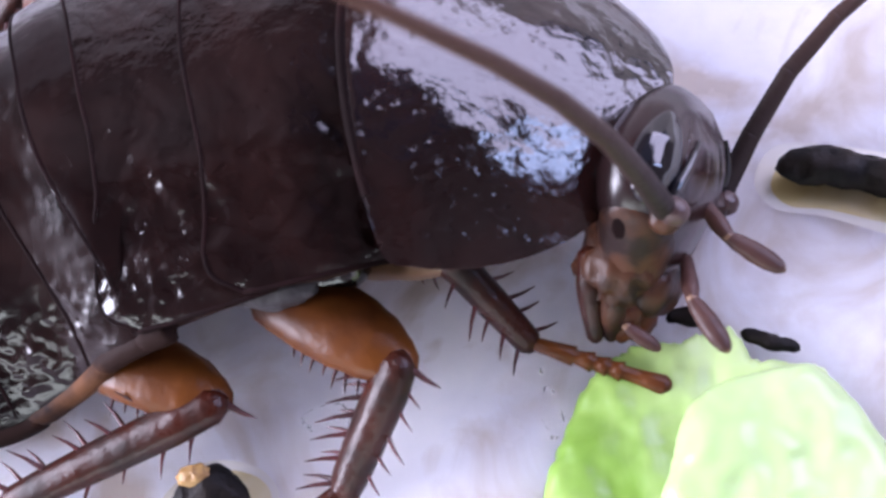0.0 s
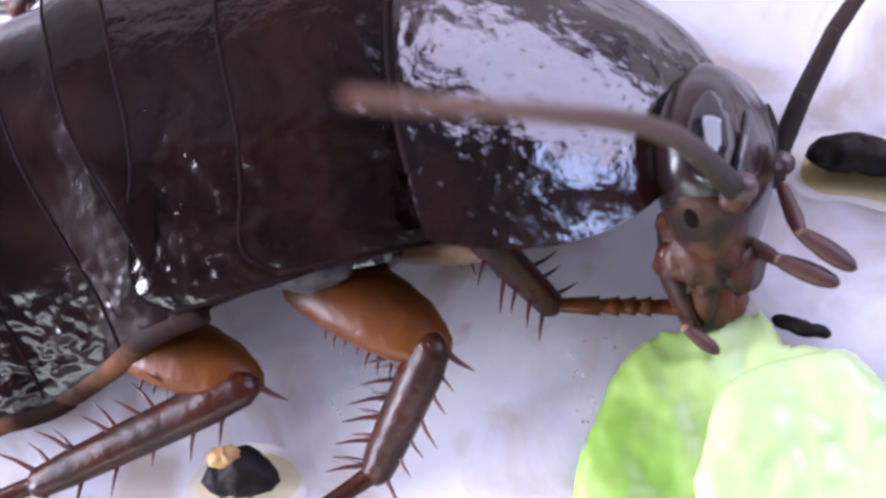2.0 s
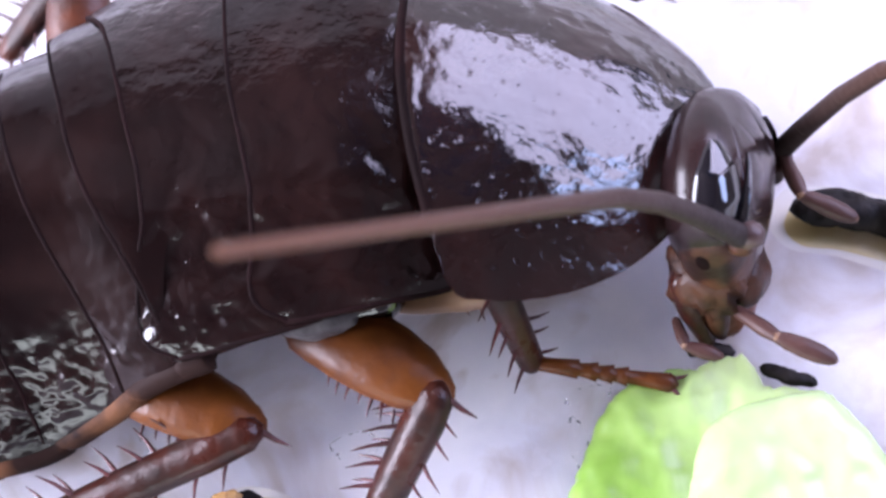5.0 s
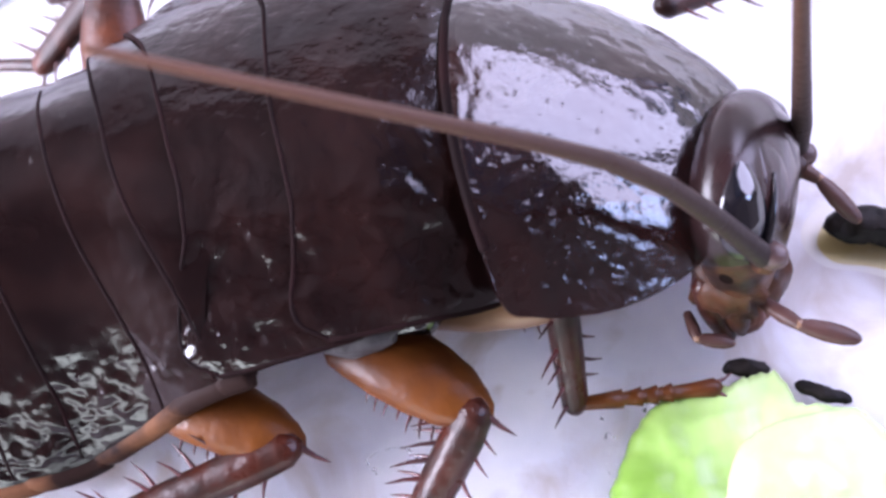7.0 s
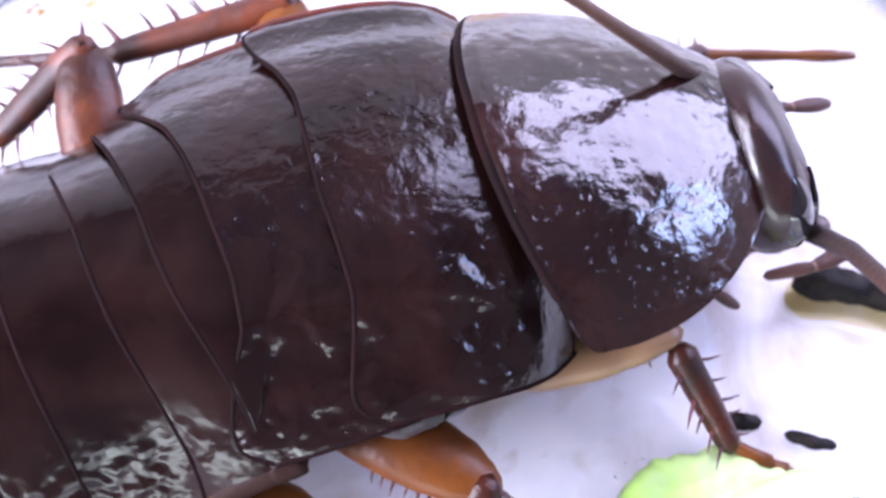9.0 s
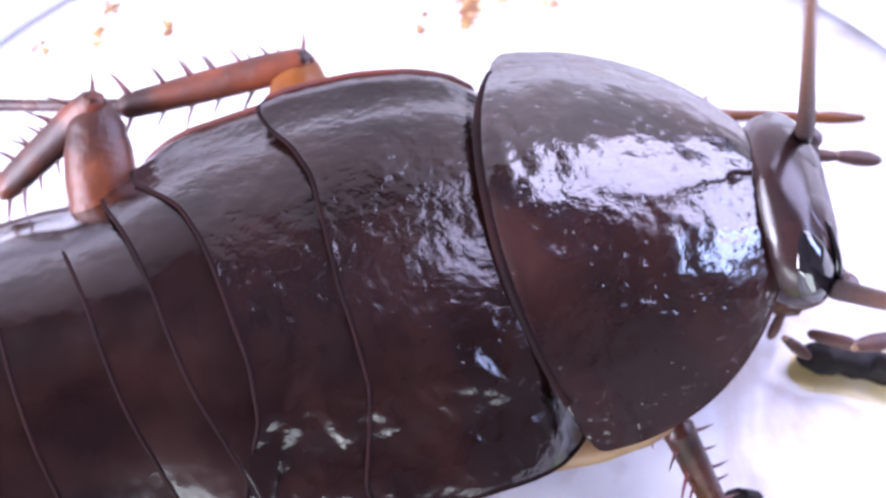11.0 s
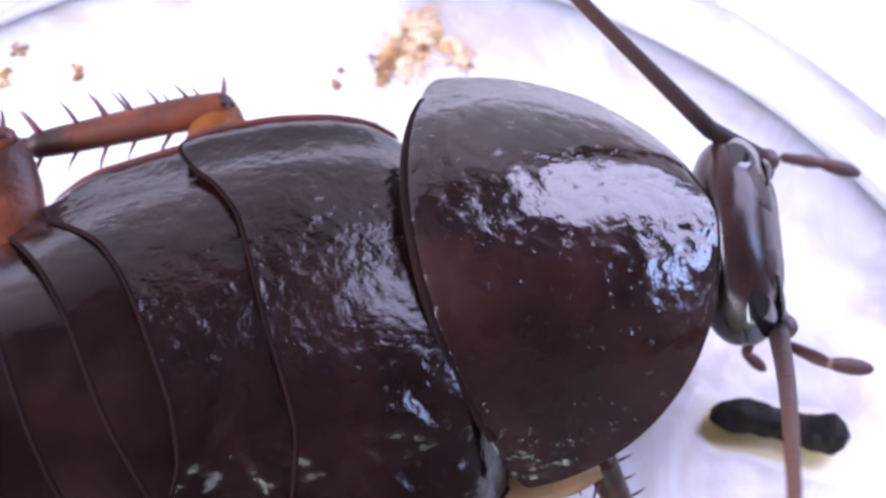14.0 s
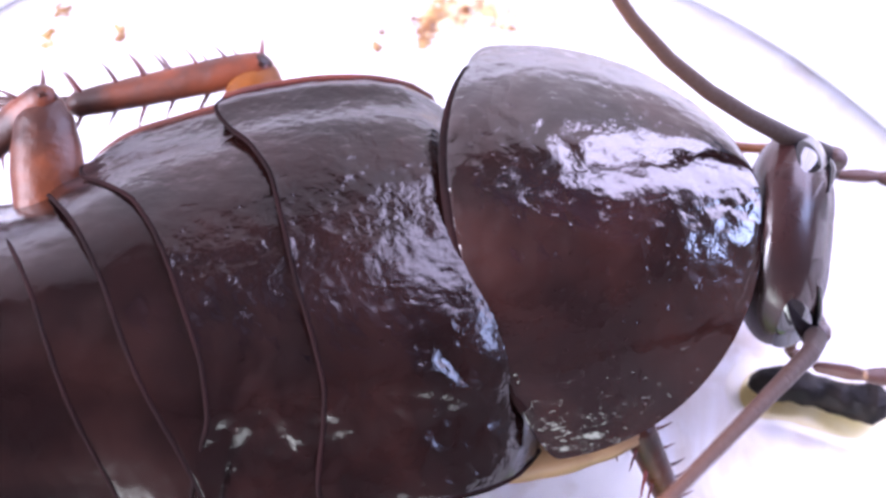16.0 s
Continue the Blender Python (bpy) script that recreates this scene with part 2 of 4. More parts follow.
def tube_mesh(points, radii, sides=12, flat=1.0, side=(0, 0, 1)):
    """Rings along a path; flat squeezes each ring along `side`. Round closed ends."""
    pts = [Vector(p) for p in points]
    verts, faces = [], []
    ref = Vector(side)
    rings = []
    n = len(pts)
    for i, p in enumerate(pts):
        d = (pts[min(i + 1, n - 1)] - pts[max(i - 1, 0)]).normalized()
        a = d.cross(ref)
        a = a.normalized() if a.length > 1e-4 else d.orthogonal().normalized()
        b = a.cross(d).normalized()
        rings.append((p, a, b, d, radii[i]))
    first, last = rings[0], rings[-1]
    full = [(first[0] - first[3] * first[4] * 0.6, first[1], first[2], first[3], first[4] * 0.6)] + rings
    full.append((last[0] + last[3] * last[4] * 0.6, last[1], last[2], last[3], last[4] * 0.6))
    for p, a, b, d, r in full:
        for k in range(sides):
            ang = 2 * math.pi * k / sides
            verts.append(p + a * (r * math.cos(ang)) + b * (r * flat * math.sin(ang)))
    m = len(full)
    for i in range(m - 1):
        for k in range(sides):
            k2 = (k + 1) % sides
            faces.append((i * sides + k, i * sides + k2, (i + 1) * sides + k2, (i + 1) * sides + k))
    c0 = len(verts)
    verts.append(full[0][0] - first[3] * first[4] * 0.35)
    verts.append(full[-1][0] + last[3] * last[4] * 0.35)
    for k in range(sides):
        k2 = (k + 1) % sides
        faces.append((c0, k2, k))
        faces.append((c0 + 1, (m - 1) * sides + k, (m - 1) * sides + k2))
    return verts, faces


def smooth_path(points, radii, steps=5):
    """Catmull-Rom through points and radii."""
    P = [Vector(p) for p in points]
    if len(P) < 3:
        return [P[0].lerp(P[-1], k / steps) for k in range(steps + 1)], [radii[0] + (radii[-1] - radii[0]) * k / steps for k in range(steps + 1)]
    out, rad = [], []
    for i in range(len(P) - 1):
        p0, p1, p2, p3 = P[max(i - 1, 0)], P[i], P[i + 1], P[min(i + 2, len(P) - 1)]
        for k in range(steps):
            t = k / steps
            out.append(0.5 * ((2 * p1) + (p2 - p0) * t + (2 * p0 - 5 * p1 + 4 * p2 - p3) * t * t + (3 * p1 - p0 - 3 * p2 + p3) * t ** 3))
            s = t * t * (3 - 2 * t)
            rad.append(radii[i] * (1 - s) + radii[i + 1] * s)
    out.append(P[-1])
    rad.append(radii[-1])
    return out, rad


def tube(name, points, radii, mat, parent=None, label="", sides=14, flat=1.0, side=(0, 0, 1), steps=5):
    p, r = smooth_path(points, radii, steps)
    v, f = tube_mesh(p, r, sides, flat, side)
    return mesh_object(name, v, f, mat, parent, label)


def blob(name, center, size, mat, parent=None, label="", rough=0.0, seed=0, seg=28, rings=18, freq=1.0, m=None):
    """A rounded lump: an ellipsoid with an uneven skin."""
    verts, faces = [], []
    for i in range(rings + 1):
        th = math.pi * i / rings
        for k in range(seg):
            ph = 2 * math.pi * k / seg
            d = Vector((math.sin(th) * math.cos(ph), math.sin(th) * math.sin(ph), math.cos(th)))
            g = 1 + rough * noise.noise(d * 2.2 * freq + Vector((seed * 7.3, seed, 0))) + 0.5 * rough * noise.noise(d * 5 * freq + Vector((seed, 3, 0)))
            p = Vector((d.x * size[0], d.y * size[1], d.z * size[2])) * g
            if m:
                p = m @ p
            verts.append(p + Vector(center))
    for i in range(rings):
        for k in range(seg):
            k2 = (k + 1) % seg
            faces.append((i * seg + k, (i + 1) * seg + k, (i + 1) * seg + k2, i * seg + k2))
    return mesh_object(name, verts, faces, mat, parent, label)


def empty(name, label, category):
    return tagged(new(name), label, category)


# ---- an added, unseen room round the table that shapes the reflections ----
def box_mesh(bm, size, m):
    bmesh.ops.create_cube(bm, size=1, matrix=m @ Matrix.Diagonal((*size, 1)))


def room():
    """Ten unseen, added walls round the table, half of them with a window opening; one is low and carries the leaning
    glass roof.
    """
    wide, thick, base, top = 1.08, 0.1, -0.75, 2.0
    for k in range(10):
        az = 22 - 36 * k
        az = az if az > -180 else az + 360
        bm = bmesh.new()
        if az in WINDOWS_AND_FILLS:
            low, high, w, shift = WINDOWS_AND_FILLS[az][:4]
            pieces = [(base, low, -wide / 2, wide / 2), (high, top, -wide / 2, wide / 2), (low, high, -wide / 2, shift - w / 2), (low, high, shift + w / 2, wide / 2)]
        else:
            pieces = [(base, 0.42 if az == 22 else top, -wide / 2, wide / 2)]
        for z0, z1, y0, y1 in pieces:
            if z1 - z0 > 0.01 and y1 - y0 > 0.01:
                box_mesh(bm, (thick, y1 - y0, z1 - z0), Matrix.Translation((1.62, (y0 + y1) / 2, (z0 + z1) / 2)))
        me = bpy.data.meshes.new("wall")
        bm.to_mesh(me)
        bm.free()
        me.materials.append(WALL if az in (22, 58, 94, 130, 166) else DARK_WALL)
        ob = new("wall_%d" % (k + 1), me)
        ob.matrix_world = Matrix.Rotation(radians(az), 4, "Z")
        tagged(ob, "pale wall of the added unseen room" if az in (22, 58, 94, 130, 166) else "dark brown wall of the added unseen room", "wall", kind="structure")
    for name, z, mat in (("floor", -0.8, TABLE), ("ceiling", 2.06, DARK_WALL)):
        bm = bmesh.new()
        if name == "floor":
            box_mesh(bm, (3.6, 3.6, 0.1), Matrix.Identity(4))
        else:  # open over the leaning roof
            for xa, xb, ya, yb in ((-1.9, 0.35, -1.9, 1.9), (0.35, 1.9, -1.9, -0.7), (0.35, 1.9, 0.7, 1.9)):
                box_mesh(bm, (xb - xa, yb - ya, 0.1), Matrix.Translation(((xa + xb) / 2, (ya + yb) / 2, 0)))
        me = bpy.data.meshes.new(name)
        bm.to_mesh(me)
        bm.free()
        me.materials.append(mat)
        ob = tagged(new(name, me), "plain %s of the sun room" % name, name, kind="structure")
        ob.matrix_world = Matrix.Translation((0, 0, z)) @ Matrix.Rotation(radians(28), 4, "Z")


room()

# ---- the dish ----
def build_dish():
    """A round white dish, turned about its own axis: flat floor, a low groove and a rising wall with a rolled rim."""
    dish = empty("dish", "round white plastic dish with a grooved floor", "dish")
    cx, cy = -1.5, -4.7
    profile = [(0, 0), (6, 0), (12, 0), (18, 0), (24.3, 0), (24.4, 0.1), (24.55, 0.12), (24.7, 0.1), (24.8, 0.14), (27.5, 0.16), (27.7, 0.3), (28.2, 0.95),
               (28.6, 1.15), (29.8, 1.2), (30.0, 1.4), (31.0, 1.5), (32.5, 1.9), (33.2, 2.3), (34.2, 2.4), (35.0, 2.1), (35.2, 1.7), (34.6, 0.3), (33.0, -1.6),
               (31, -3.2), (28.5, -4.4), (24, -5.0)]
    seg = 220
    for name, a, b, label in (("base", 0, 5, "thin translucent floor"), ("ridge", 4, 9, "low ridge with its shade coloured grey"), ("outer_floor", 8, 11, "white floor outside the ridge"),
                              ("step", 10, 15, "beige raised step"), ("rim", 14, len(profile), "rolled rim and underside")):
        verts, faces, ring = [], [], profile[a:b]
        if name == "base":
            ring = ring + [(24.3, -4.98), (0, -4.98)]
        for r, z in ring:
            for k in range(seg):
                t = 2 * math.pi * k / seg
                verts.append((cx + r * math.cos(t), cy + r * math.sin(t), z))
        for i in range(len(ring) - 1):
            for k in range(seg):
                k2 = (k + 1) % seg
                faces.append((i * seg + k, i * seg + k2, (i + 1) * seg + k2, (i + 1) * seg + k))
        mesh_object(name, verts, faces, {"ridge": RIDGE_SHADE, "step": BEIGE}.get(name, DISH), dish, label)
    return dish


dish = build_dish()

table = mesh_object("tabletop", [(-600, -400, -5), (600, -400, -5), (600, 400, -5), (-600, 400, -5), (-600, -400, -25), (600, -400, -25),
                                 (600, 400, -25), (-600, 400, -25)],
                    [(0, 1, 2, 3), (7, 6, 5, 4), (0, 4, 5, 1), (1, 5, 6, 2), (2, 6, 7, 3), (3, 7, 4, 0)], TABLE, smooth=False)
tagged(table, "pale tabletop under the dish", "table", kind="structure")

# ---- the insect's still parts ----
insect = empty("cockroach", "large glossy black wingless cockroach standing in a white dish", "insect")

TOP = [(-27, 3.2), (-24, 4.6), (-20, 6.2), (-16, 7.4), (-10, 8.2), (-5, 8.45), (-3, 8.55), (-0.6, 8.5), (0.25, 8.15), (1.0, 7.4), (1.8, 6.4), (2.6, 5.6), (4, 5.2)]
MARGIN = [(-27, 1.9), (-22, 1.5), (-18, 1.4), (-13, 1.5), (-11, 2.6), (-9, 4.3), (-6, 5.3), (-3, 5.65), (-0.7, 5.6), (0.2, 5.2), (1.0, 4.35), (2, 3.4), (4, 3.0)]
NEAR_WIDER = [(-27, 0.2), (-20, 0.9), (-16, 0.85), (-13, 0.25), (-11.5, 0), (4, 0)]
WIDTH = [(-27, 1.2), (-25, 3.6), (-22, 5.6), (-18, 6.9), (-14, 7.3), (-10, 7.2), (-6, 7.2), (-3, 7.1), (-1, 6.9), (0, 6.4), (2, 4.4), (4, 3.0)]


def eased(table, width):
    """A quick smooth curve through a short table of (x, value): kinks are rounded over the given width."""
    xs, vs = zip(*table)
    lo, hi, n = xs[0], xs[-1], 1600
    grid = np.linspace(lo, hi, n + 1)
    dense = np.mean([np.interp(np.clip(grid + k * width, lo, hi), xs, vs) for k in np.linspace(-1, 1, 15)], axis=0).tolist()

    def at(x):
        q = (min(max(x, lo), hi) - lo) / (hi - lo) * n
        i = min(int(q), n - 1)
        return dense[i] + (dense[i + 1] - dense[i]) * (q - i)
    return at


top_at, margin_at, near_at, width_at = (eased(t, 0.55) for t in (TOP, MARGIN, NEAR_WIDER, WIDTH))
# creases of the near flank: from, to (x, y), depth, half width
CREASES = [((-4.4, -4.05), (-2.1, -4.85), 0.09, 0.22), ((-3.9, -4.6), (-2.6, -5.3), 0.08, 0.25), ((-1.9, -3.6), (-1.2, -4.3), 0.08, 0.2),
           ((-6.9, -4.3), (-6.2, -5.6), 0.09, 0.3), ((-7.8, -4.4), (-7.3, -5.5), 0.08, 0.3), ((-2.6, -5.5), (-1.3, -5.0), 0.08, 0.25)]


def crease_depth(x, y):
    d = 0.0
    for (ax, ay), (bx, by), deep, wide in CREASES:
        ux, uy = bx - ax, by - ay
        f = min(1.0, max(0.0, ((x - ax) * ux + (y - ay) * uy) / (ux * ux + uy * uy)))
        q = ((x - ax - ux * f) ** 2 + (y - ay - uy * f) ** 2) / (wide * wide)
        if q < 9:
            d += deep * math.exp(-q) * math.sin(math.pi * (0.12 + 0.76 * f))
    return d


def tergite(name, front_line, rear_line, lift, mat, label="", power=2.6, corner=0.0, thick=0.12, far=0.0, nx=34, crinkle=0.0):
    """A bent back plate between two lines across the body (x by the share of the half width), domed across; its rear edge lies over the next plate."""
    ny = 190
    top, under = [], []
    seed = rear_line(0)

    def at(u, v):
        s = math.sin(v * math.pi / 2)
        x = front_line(s) + (rear_line(s) - front_line(s)) * u
        hold = min(x, -0.9) if s > 0 and x < 1.2 else x
        ahead = x - 0.85 * min(1.0, max(0.0, -s) * 1.6) * max(0.0, min(1.0, (x + 2.5) / 2.5))
        w = width_at(ahead) + (width_at(hold) - width_at(x)) * 0.6 * max(0.0, s) ** 0.5
        w += near_at(x) * (s < 0) - (corner + 0.35 * (s > 0)) * (u ** 7) - corner * 0.6 * (1 - u) ** 6
        zt, zm = top_at(ahead) + lift * u ** 2, margin_at(ahead) + lift * u ** 2
        zm += (margin_at(hold) - margin_at(x)) * 0.3 * max(0.0, s)
        z = zm + (zt - zm) * (1 - abs(s) ** power)
        outer = max(0.0, s) ** 2
        y = w * s + far * outer
        z += (0.6 if far > 0 else 0.3 * (far > -0.1)) * outer + 0.6 * max(0.0, s - 0.55) * u ** 7
        z += 0.14 * math.exp(-((s - 0.91) / 0.06) ** 2) - 0.12 * math.exp(-((s - 0.74) / 0.09) ** 2)
        near = max(0.0, -s) ** 0.9 * max(0.0, min(1.0, (x + 2.6) / 3.2)) ** 1.5
        y, z = y + 0.3 * near, z - 0.8 * near
        # the flank: creases, a hollow over the thickened margin, and on the belly rings upright folds and fine crinkles
        flank = max(0.0, min(1.0, (abs(s) - (0.64 if crinkle else 0.42)) / 0.2)) * (1 - max(0.0, (abs(s) - 0.94) / 0.06))
        if s < -0.3:
            q = Vector((x, y, z))
            if crinkle:
                bend = flank * crinkle * min(1.0, max(0.25, (-x - 9.0) / 2.5)) * (0.08 * noise.noise(Vector((x * 1.1, y * 0.4, 4))) + 0.10 * noise.noise(q * 1.7) + 0.05 * noise.noise(q * 3.2) + 0.04 * noise.noise(q * 5.5) + 0.015 * noise.noise(q * 9))
            else:
                bend = flank * min(1.0, max(0.0, 0.4 - x) / 1.8) * (0.10 * noise.noise(Vector((x * 0.9, y * 0.9, 4))) + 0.06 * noise.noise(q * 2.2) + 0.01 * noise.noise(q * 5.0))
                bend -= 0.2 * math.exp(-((s + 0.76) / 0.09) ** 2) - 0.03 * math.exp(-((s + 0.95) / 0.035) ** 2) + crease_depth(x, y)
            y, z = y - 0.6 * bend, z + 0.6 * bend
        z += 0.035 * noise.noise(Vector((x * 0.9, y * 0.9, seed))) + 0.012 * noise.noise(Vector((x * 3.0, y * 3.0, seed)))
        return x, y, z

    for i in range(nx + 1):
        for j in range(ny + 1):
            x, y, z = at((i / nx) ** 0.8, -1 + 2 * j / ny)
            top.append((x, y, z))
            under.append((x, y * 0.985, z - thick))
    verts, faces = top + under, []
    N, row = len(top), ny + 1
    for i in range(nx):
        for j in range(ny):
            a = i * row + j
            faces.append((a, a + row, a + row + 1, a + 1))
            faces.append((N + a, N + a + 1, N + a + row + 1, N + a + row))
    for i in range(nx):
        for j in (0, ny):
            a, b = i * row + j, (i + 1) * row + j
            faces.append((a, N + a, N + b, b) if j == 0 else (a, b, N + b, N + a))
    for j in range(ny):
        for i in (0, nx):
            a, b = i * row + j, i * row + j + 1
            faces.append((a, b, N + b, N + a) if i == 0 else (a, N + a, N + b, b))
    plate = mesh_object(name, verts, faces, mat, insect, label, crisp=True)
    # the edge tube is near black: it paints the shaded gap between plates
    edge = [Vector(at(1, -0.97 + 1.94 * k / 60)) - Vector((0, 0, 0.045)) for k in range(61)]
    v, f = tube_mesh(edge, [0.075] * 61, 8)
    mesh_object("hind_edge", v, f, EDGE, plate, "thin dark red hind edge, darkened as seam shade")
    for side in (-1, 1):
        if side < 0 and seed < -10:
            rim = [Vector(at(k / 12, side)) + Vector((0, 0.14, -0.42)) for k in range(13)]
            v, f = tube_mesh(rim, [0.26] + [0.46] * 9 + [0.42, 0.36, 0.2], 12, 0.9)
            mesh_object("sternite_edge", v, f, STERNITE, plate, "brown belly edge with tan patches")
            continue
        rim = [Vector(at(k / 12, side)) - Vector((0, 0, 0.06)) for k in range(13)]
        v, f = tube_mesh(rim, [0.16 if side > 0 else 0.09] * 13, 8)
        mesh_object("side_edge", v, f, CHITIN_RED if side > 0 else EDGE, plate, "thin red-brown side edge")
    return plate


MESO_REAR = eased([(-1, -4.7), (-0.98, -5.2), (-0.94, -5.65), (-0.88, -5.75), (-0.73, -5.38), (-0.56, -5.15), (-0.36, -5.25), (-0.14, -5.4), (0.4, -5.4), (0.6, -5.75),
                   (0.76, -6.2), (0.88, -6.45), (0.96, -6.3), (1, -5.9)], 0.035)
META_REAR = eased([(-1, -8.0), (-0.98, -8.6), (-0.94, -9.1), (-0.87, -9.2), (-0.7, -8.75), (-0.58, -8.3), (-0.38, -8.25), (-0.2, -8.45), (0, -8.65), (0.2, -8.9),
                   (0.4, -9.3), (0.62, -10.2), (0.8, -10.7), (0.92, -10.7), (1, -10.1)], 0.035)
RING_REAR = eased([(-1, 1.9), (-0.9, 1.85), (-0.7, 1.35), (-0.55, 0.9), (-0.4, 0.5), (-0.2, 0.2), (0, 0), (0.3, -0.45), (0.6, -1.0), (1, -1.4)], 0.08)
tergite("mesonotum", lambda s: 1.6 - 0.36 * abs(s) ** 3, MESO_REAR, 0.26, SATIN, "glossy black shoulder plate", power=2.25, corner=0.1, far=0.12, nx=56)
tergite("metanotum", lambda s: MESO_REAR(s) + 0.9, META_REAR, 0.22, SATIN, "glossy black plate", power=2.2, corner=0.1, far=-0.05, nx=46)


def belly_rings():
    """Nine narrow plates of the hind body, each under the one before it."""
    before = META_REAR
    for rear, bow in ((-10.45, 1.05), (-12.3, 1.0), (-14.8, 0.7), (-16.8, 0.6), (-18.9, 0.6), (-21.0, 0.5), (-23.2, 0.5), (-25.2, 0.4), (-26.8, 0.3)):
        def line(s, rear=rear, bow=bow):
            return rear + bow * RING_REAR(s)
        tergite("tergite", lambda s, before=before: before(s) + 0.8, line, 0.15, FLANK, corner=0.15, power=1.75 if rear < -11 else 2.3, far=-0.4, crinkle=1.0, thick=0.1)
        before = line


belly_rings()


def build_underside():
    verts, faces, seg = [], [], 24
    xs = [3 - i for i in range(30)]
    for x in xs:
        w, zt, zm = curve_at(WIDTH, x) * 0.965, curve_at(TOP, x) - 0.5, curve_at(MARGIN, x)
        zb = max(zm - 3.2, 0.45)
        for k in range(seg):
            a = 2 * math.pi * k / seg
            z = zm - 0.15 + (max((zt - zm) * 0.45 - 0.3, 0.1) if math.sin(a) > 0 else zm - zb) * math.sin(a)
            verts.append((x, w * math.copysign(abs(math.cos(a)) ** 0.75, math.cos(a)), max(z, 0.4)))
    for i in range(len(xs) - 1):
        for k in range(seg):
            k2 = (k + 1) % seg
            faces.append((i * seg + k, i * seg + k2, (i + 1) * seg + k2, (i + 1) * seg + k))
    faces.append(tuple(range(seg - 1, -1, -1)))
    faces.append(tuple((len(xs) - 1) * seg + k for k in range(seg)))
    return mesh_object("underside", verts, faces, UNDER, insect, "dark brown underside")


build_underside()


# ---- still legs ----
def spine(parent, base, tip, r=0.11):
    """A sharp, slightly curved thorn on a leg."""
    a, b = Vector(base), Vector(tip)
    mid = a.lerp(b, 0.55) + (b - a).cross(Vector((0.3, 0.2, 1))).normalized() * 0.04 * (b - a).length
    v, f = tube_mesh([a, a.lerp(mid, 0.5), mid, mid.lerp(b, 0.6), b], [r, r * 0.8, r * 0.6, r * 0.35, 0.012], 7)
    return mesh_object("spine", v, f, THORN, parent)


def thorns(parent, a, b, sides, count, length, r, start=0.1, end=0.95, lean=0.5, seed=1):
    """Rows of thorns along a leg from a to b, standing out on the given sides and leaning towards b."""
    rng = random.Random(seed)
    a, b = Vector(a), Vector(b)
    d = (b - a).normalized()
    for side in sides:
        s = (Vector(side) - d * Vector(side).dot(d)).normalized()
        for k in range(count):
            p = a.lerp(b, start + (end - start) * (k + rng.uniform(-0.2, 0.2)) / max(1, count - 1)) + s * r * 0.8
            n = length * rng.uniform(0.75, 1.25)
            spine(parent, p, p + (s + d * (lean + rng.uniform(-0.15, 0.15))).normalized() * n, 0.05 + 0.035 * n)


def limb(name, a, b, radii, mat, parent, flat, side=(0, 0, 1), bow=(0, 0, 0), label=""):
    a, b, bow = Vector(a), Vector(b), Vector(bow)
    n = len(radii) - 1
    pts = [a.lerp(b, k / n) + bow * math.sin(math.pi * k / n) for k in range(n + 1)]
    return tube(name, pts, radii, mat, parent, label, sides=18, flat=flat, side=side)


NEAR_MID = [(-4.7, -5.75, 3.1), (-1.4, -8.75, 3.1), (-3.8, -11.2, 0.6), (-7.4, -12.8, 0.25)]
NEAR_HIND = [(-10.9, -5.9, 2.2), (-7.0, -8.45, 2.3), (-14.0, -9.75, 0.7), (-19, -10.6, 0.25)]
FAR_MID = [(-5.5, 5.2, 3.6), (-4.5, 9.15, 4.4), (-10.6, 9.75, 3.0), (-15.5, 12.6, 0.3)]
FAR_HIND = [(-11.9, 5.2, 3.0), (-11.6, 9.1, 4.1), (-15.2, 8.2, 1.6), (-20, 10.4, 0.3)]
FEMUR_R, TIBIA_R, TARSUS_R = (1.12, 1.2, 1.24, 1.2, 1.06, 0.72), (0.58, 0.66, 0.64, 0.62, 0.58, 0.5), (0.3, 0.26, 0.24, 0.26)


def still_leg(j, out, seed, scale=1.0, femur_side=(0, 0, 1), femur_flat=0.62, thick=1.0, thigh=AMBER, shin=BROWN):
    femur = limb("femur", j[0], j[1], [r * scale for r in FEMUR_R], thigh, insect, femur_flat, femur_side, bow=(0, 0, 0.1), label="amber brown thigh")
    near = Vector((0, -0.22, 0.12)) if out[1] >= 0 and j[1][1] < 0 or j[1][1] < 0 else Vector((0, 0.1, 0.2))
    blob("knee", Vector(j[1]) + near, (0.48, 0.46, 0.42), BROWN, femur, "dark red-brown knee joint", 0.12, seed)
    tibia = limb("tibia", Vector(j[1]) + near, j[2], [r * thick for r in TIBIA_R], shin, insect, 0.8, label="spiny dark brown shin")
    foot = limb("tarsus", j[2], j[3], TARSUS_R, BROWN, insect, 0.9, label="thin brown foot")
    o = Vector(out)
    thorns(tibia, j[1], j[2], (o, -o, o + Vector((0, 0, 1))), 6, 1.1, 0.45, seed=seed)
    low = Vector((0, -1, -0.35)) if j[1][1] < 0 else Vector((0, 1, -0.35))
    thorns(femur, j[0], j[1], (low,), 8, 0.5, 1.36 * scale, 0.3, 0.9, 0.3, seed + 5)
    d = (Vector(j[1]) - Vector(j[0])).normalized()
    k = Vector(j[1])
    spine(femur, k + d * 0.4 + Vector((0, 0, 0.1)), k + d * 1.45 - Vector((0, 0, 0.15)), 0.13)
    return femur, tibia, foot


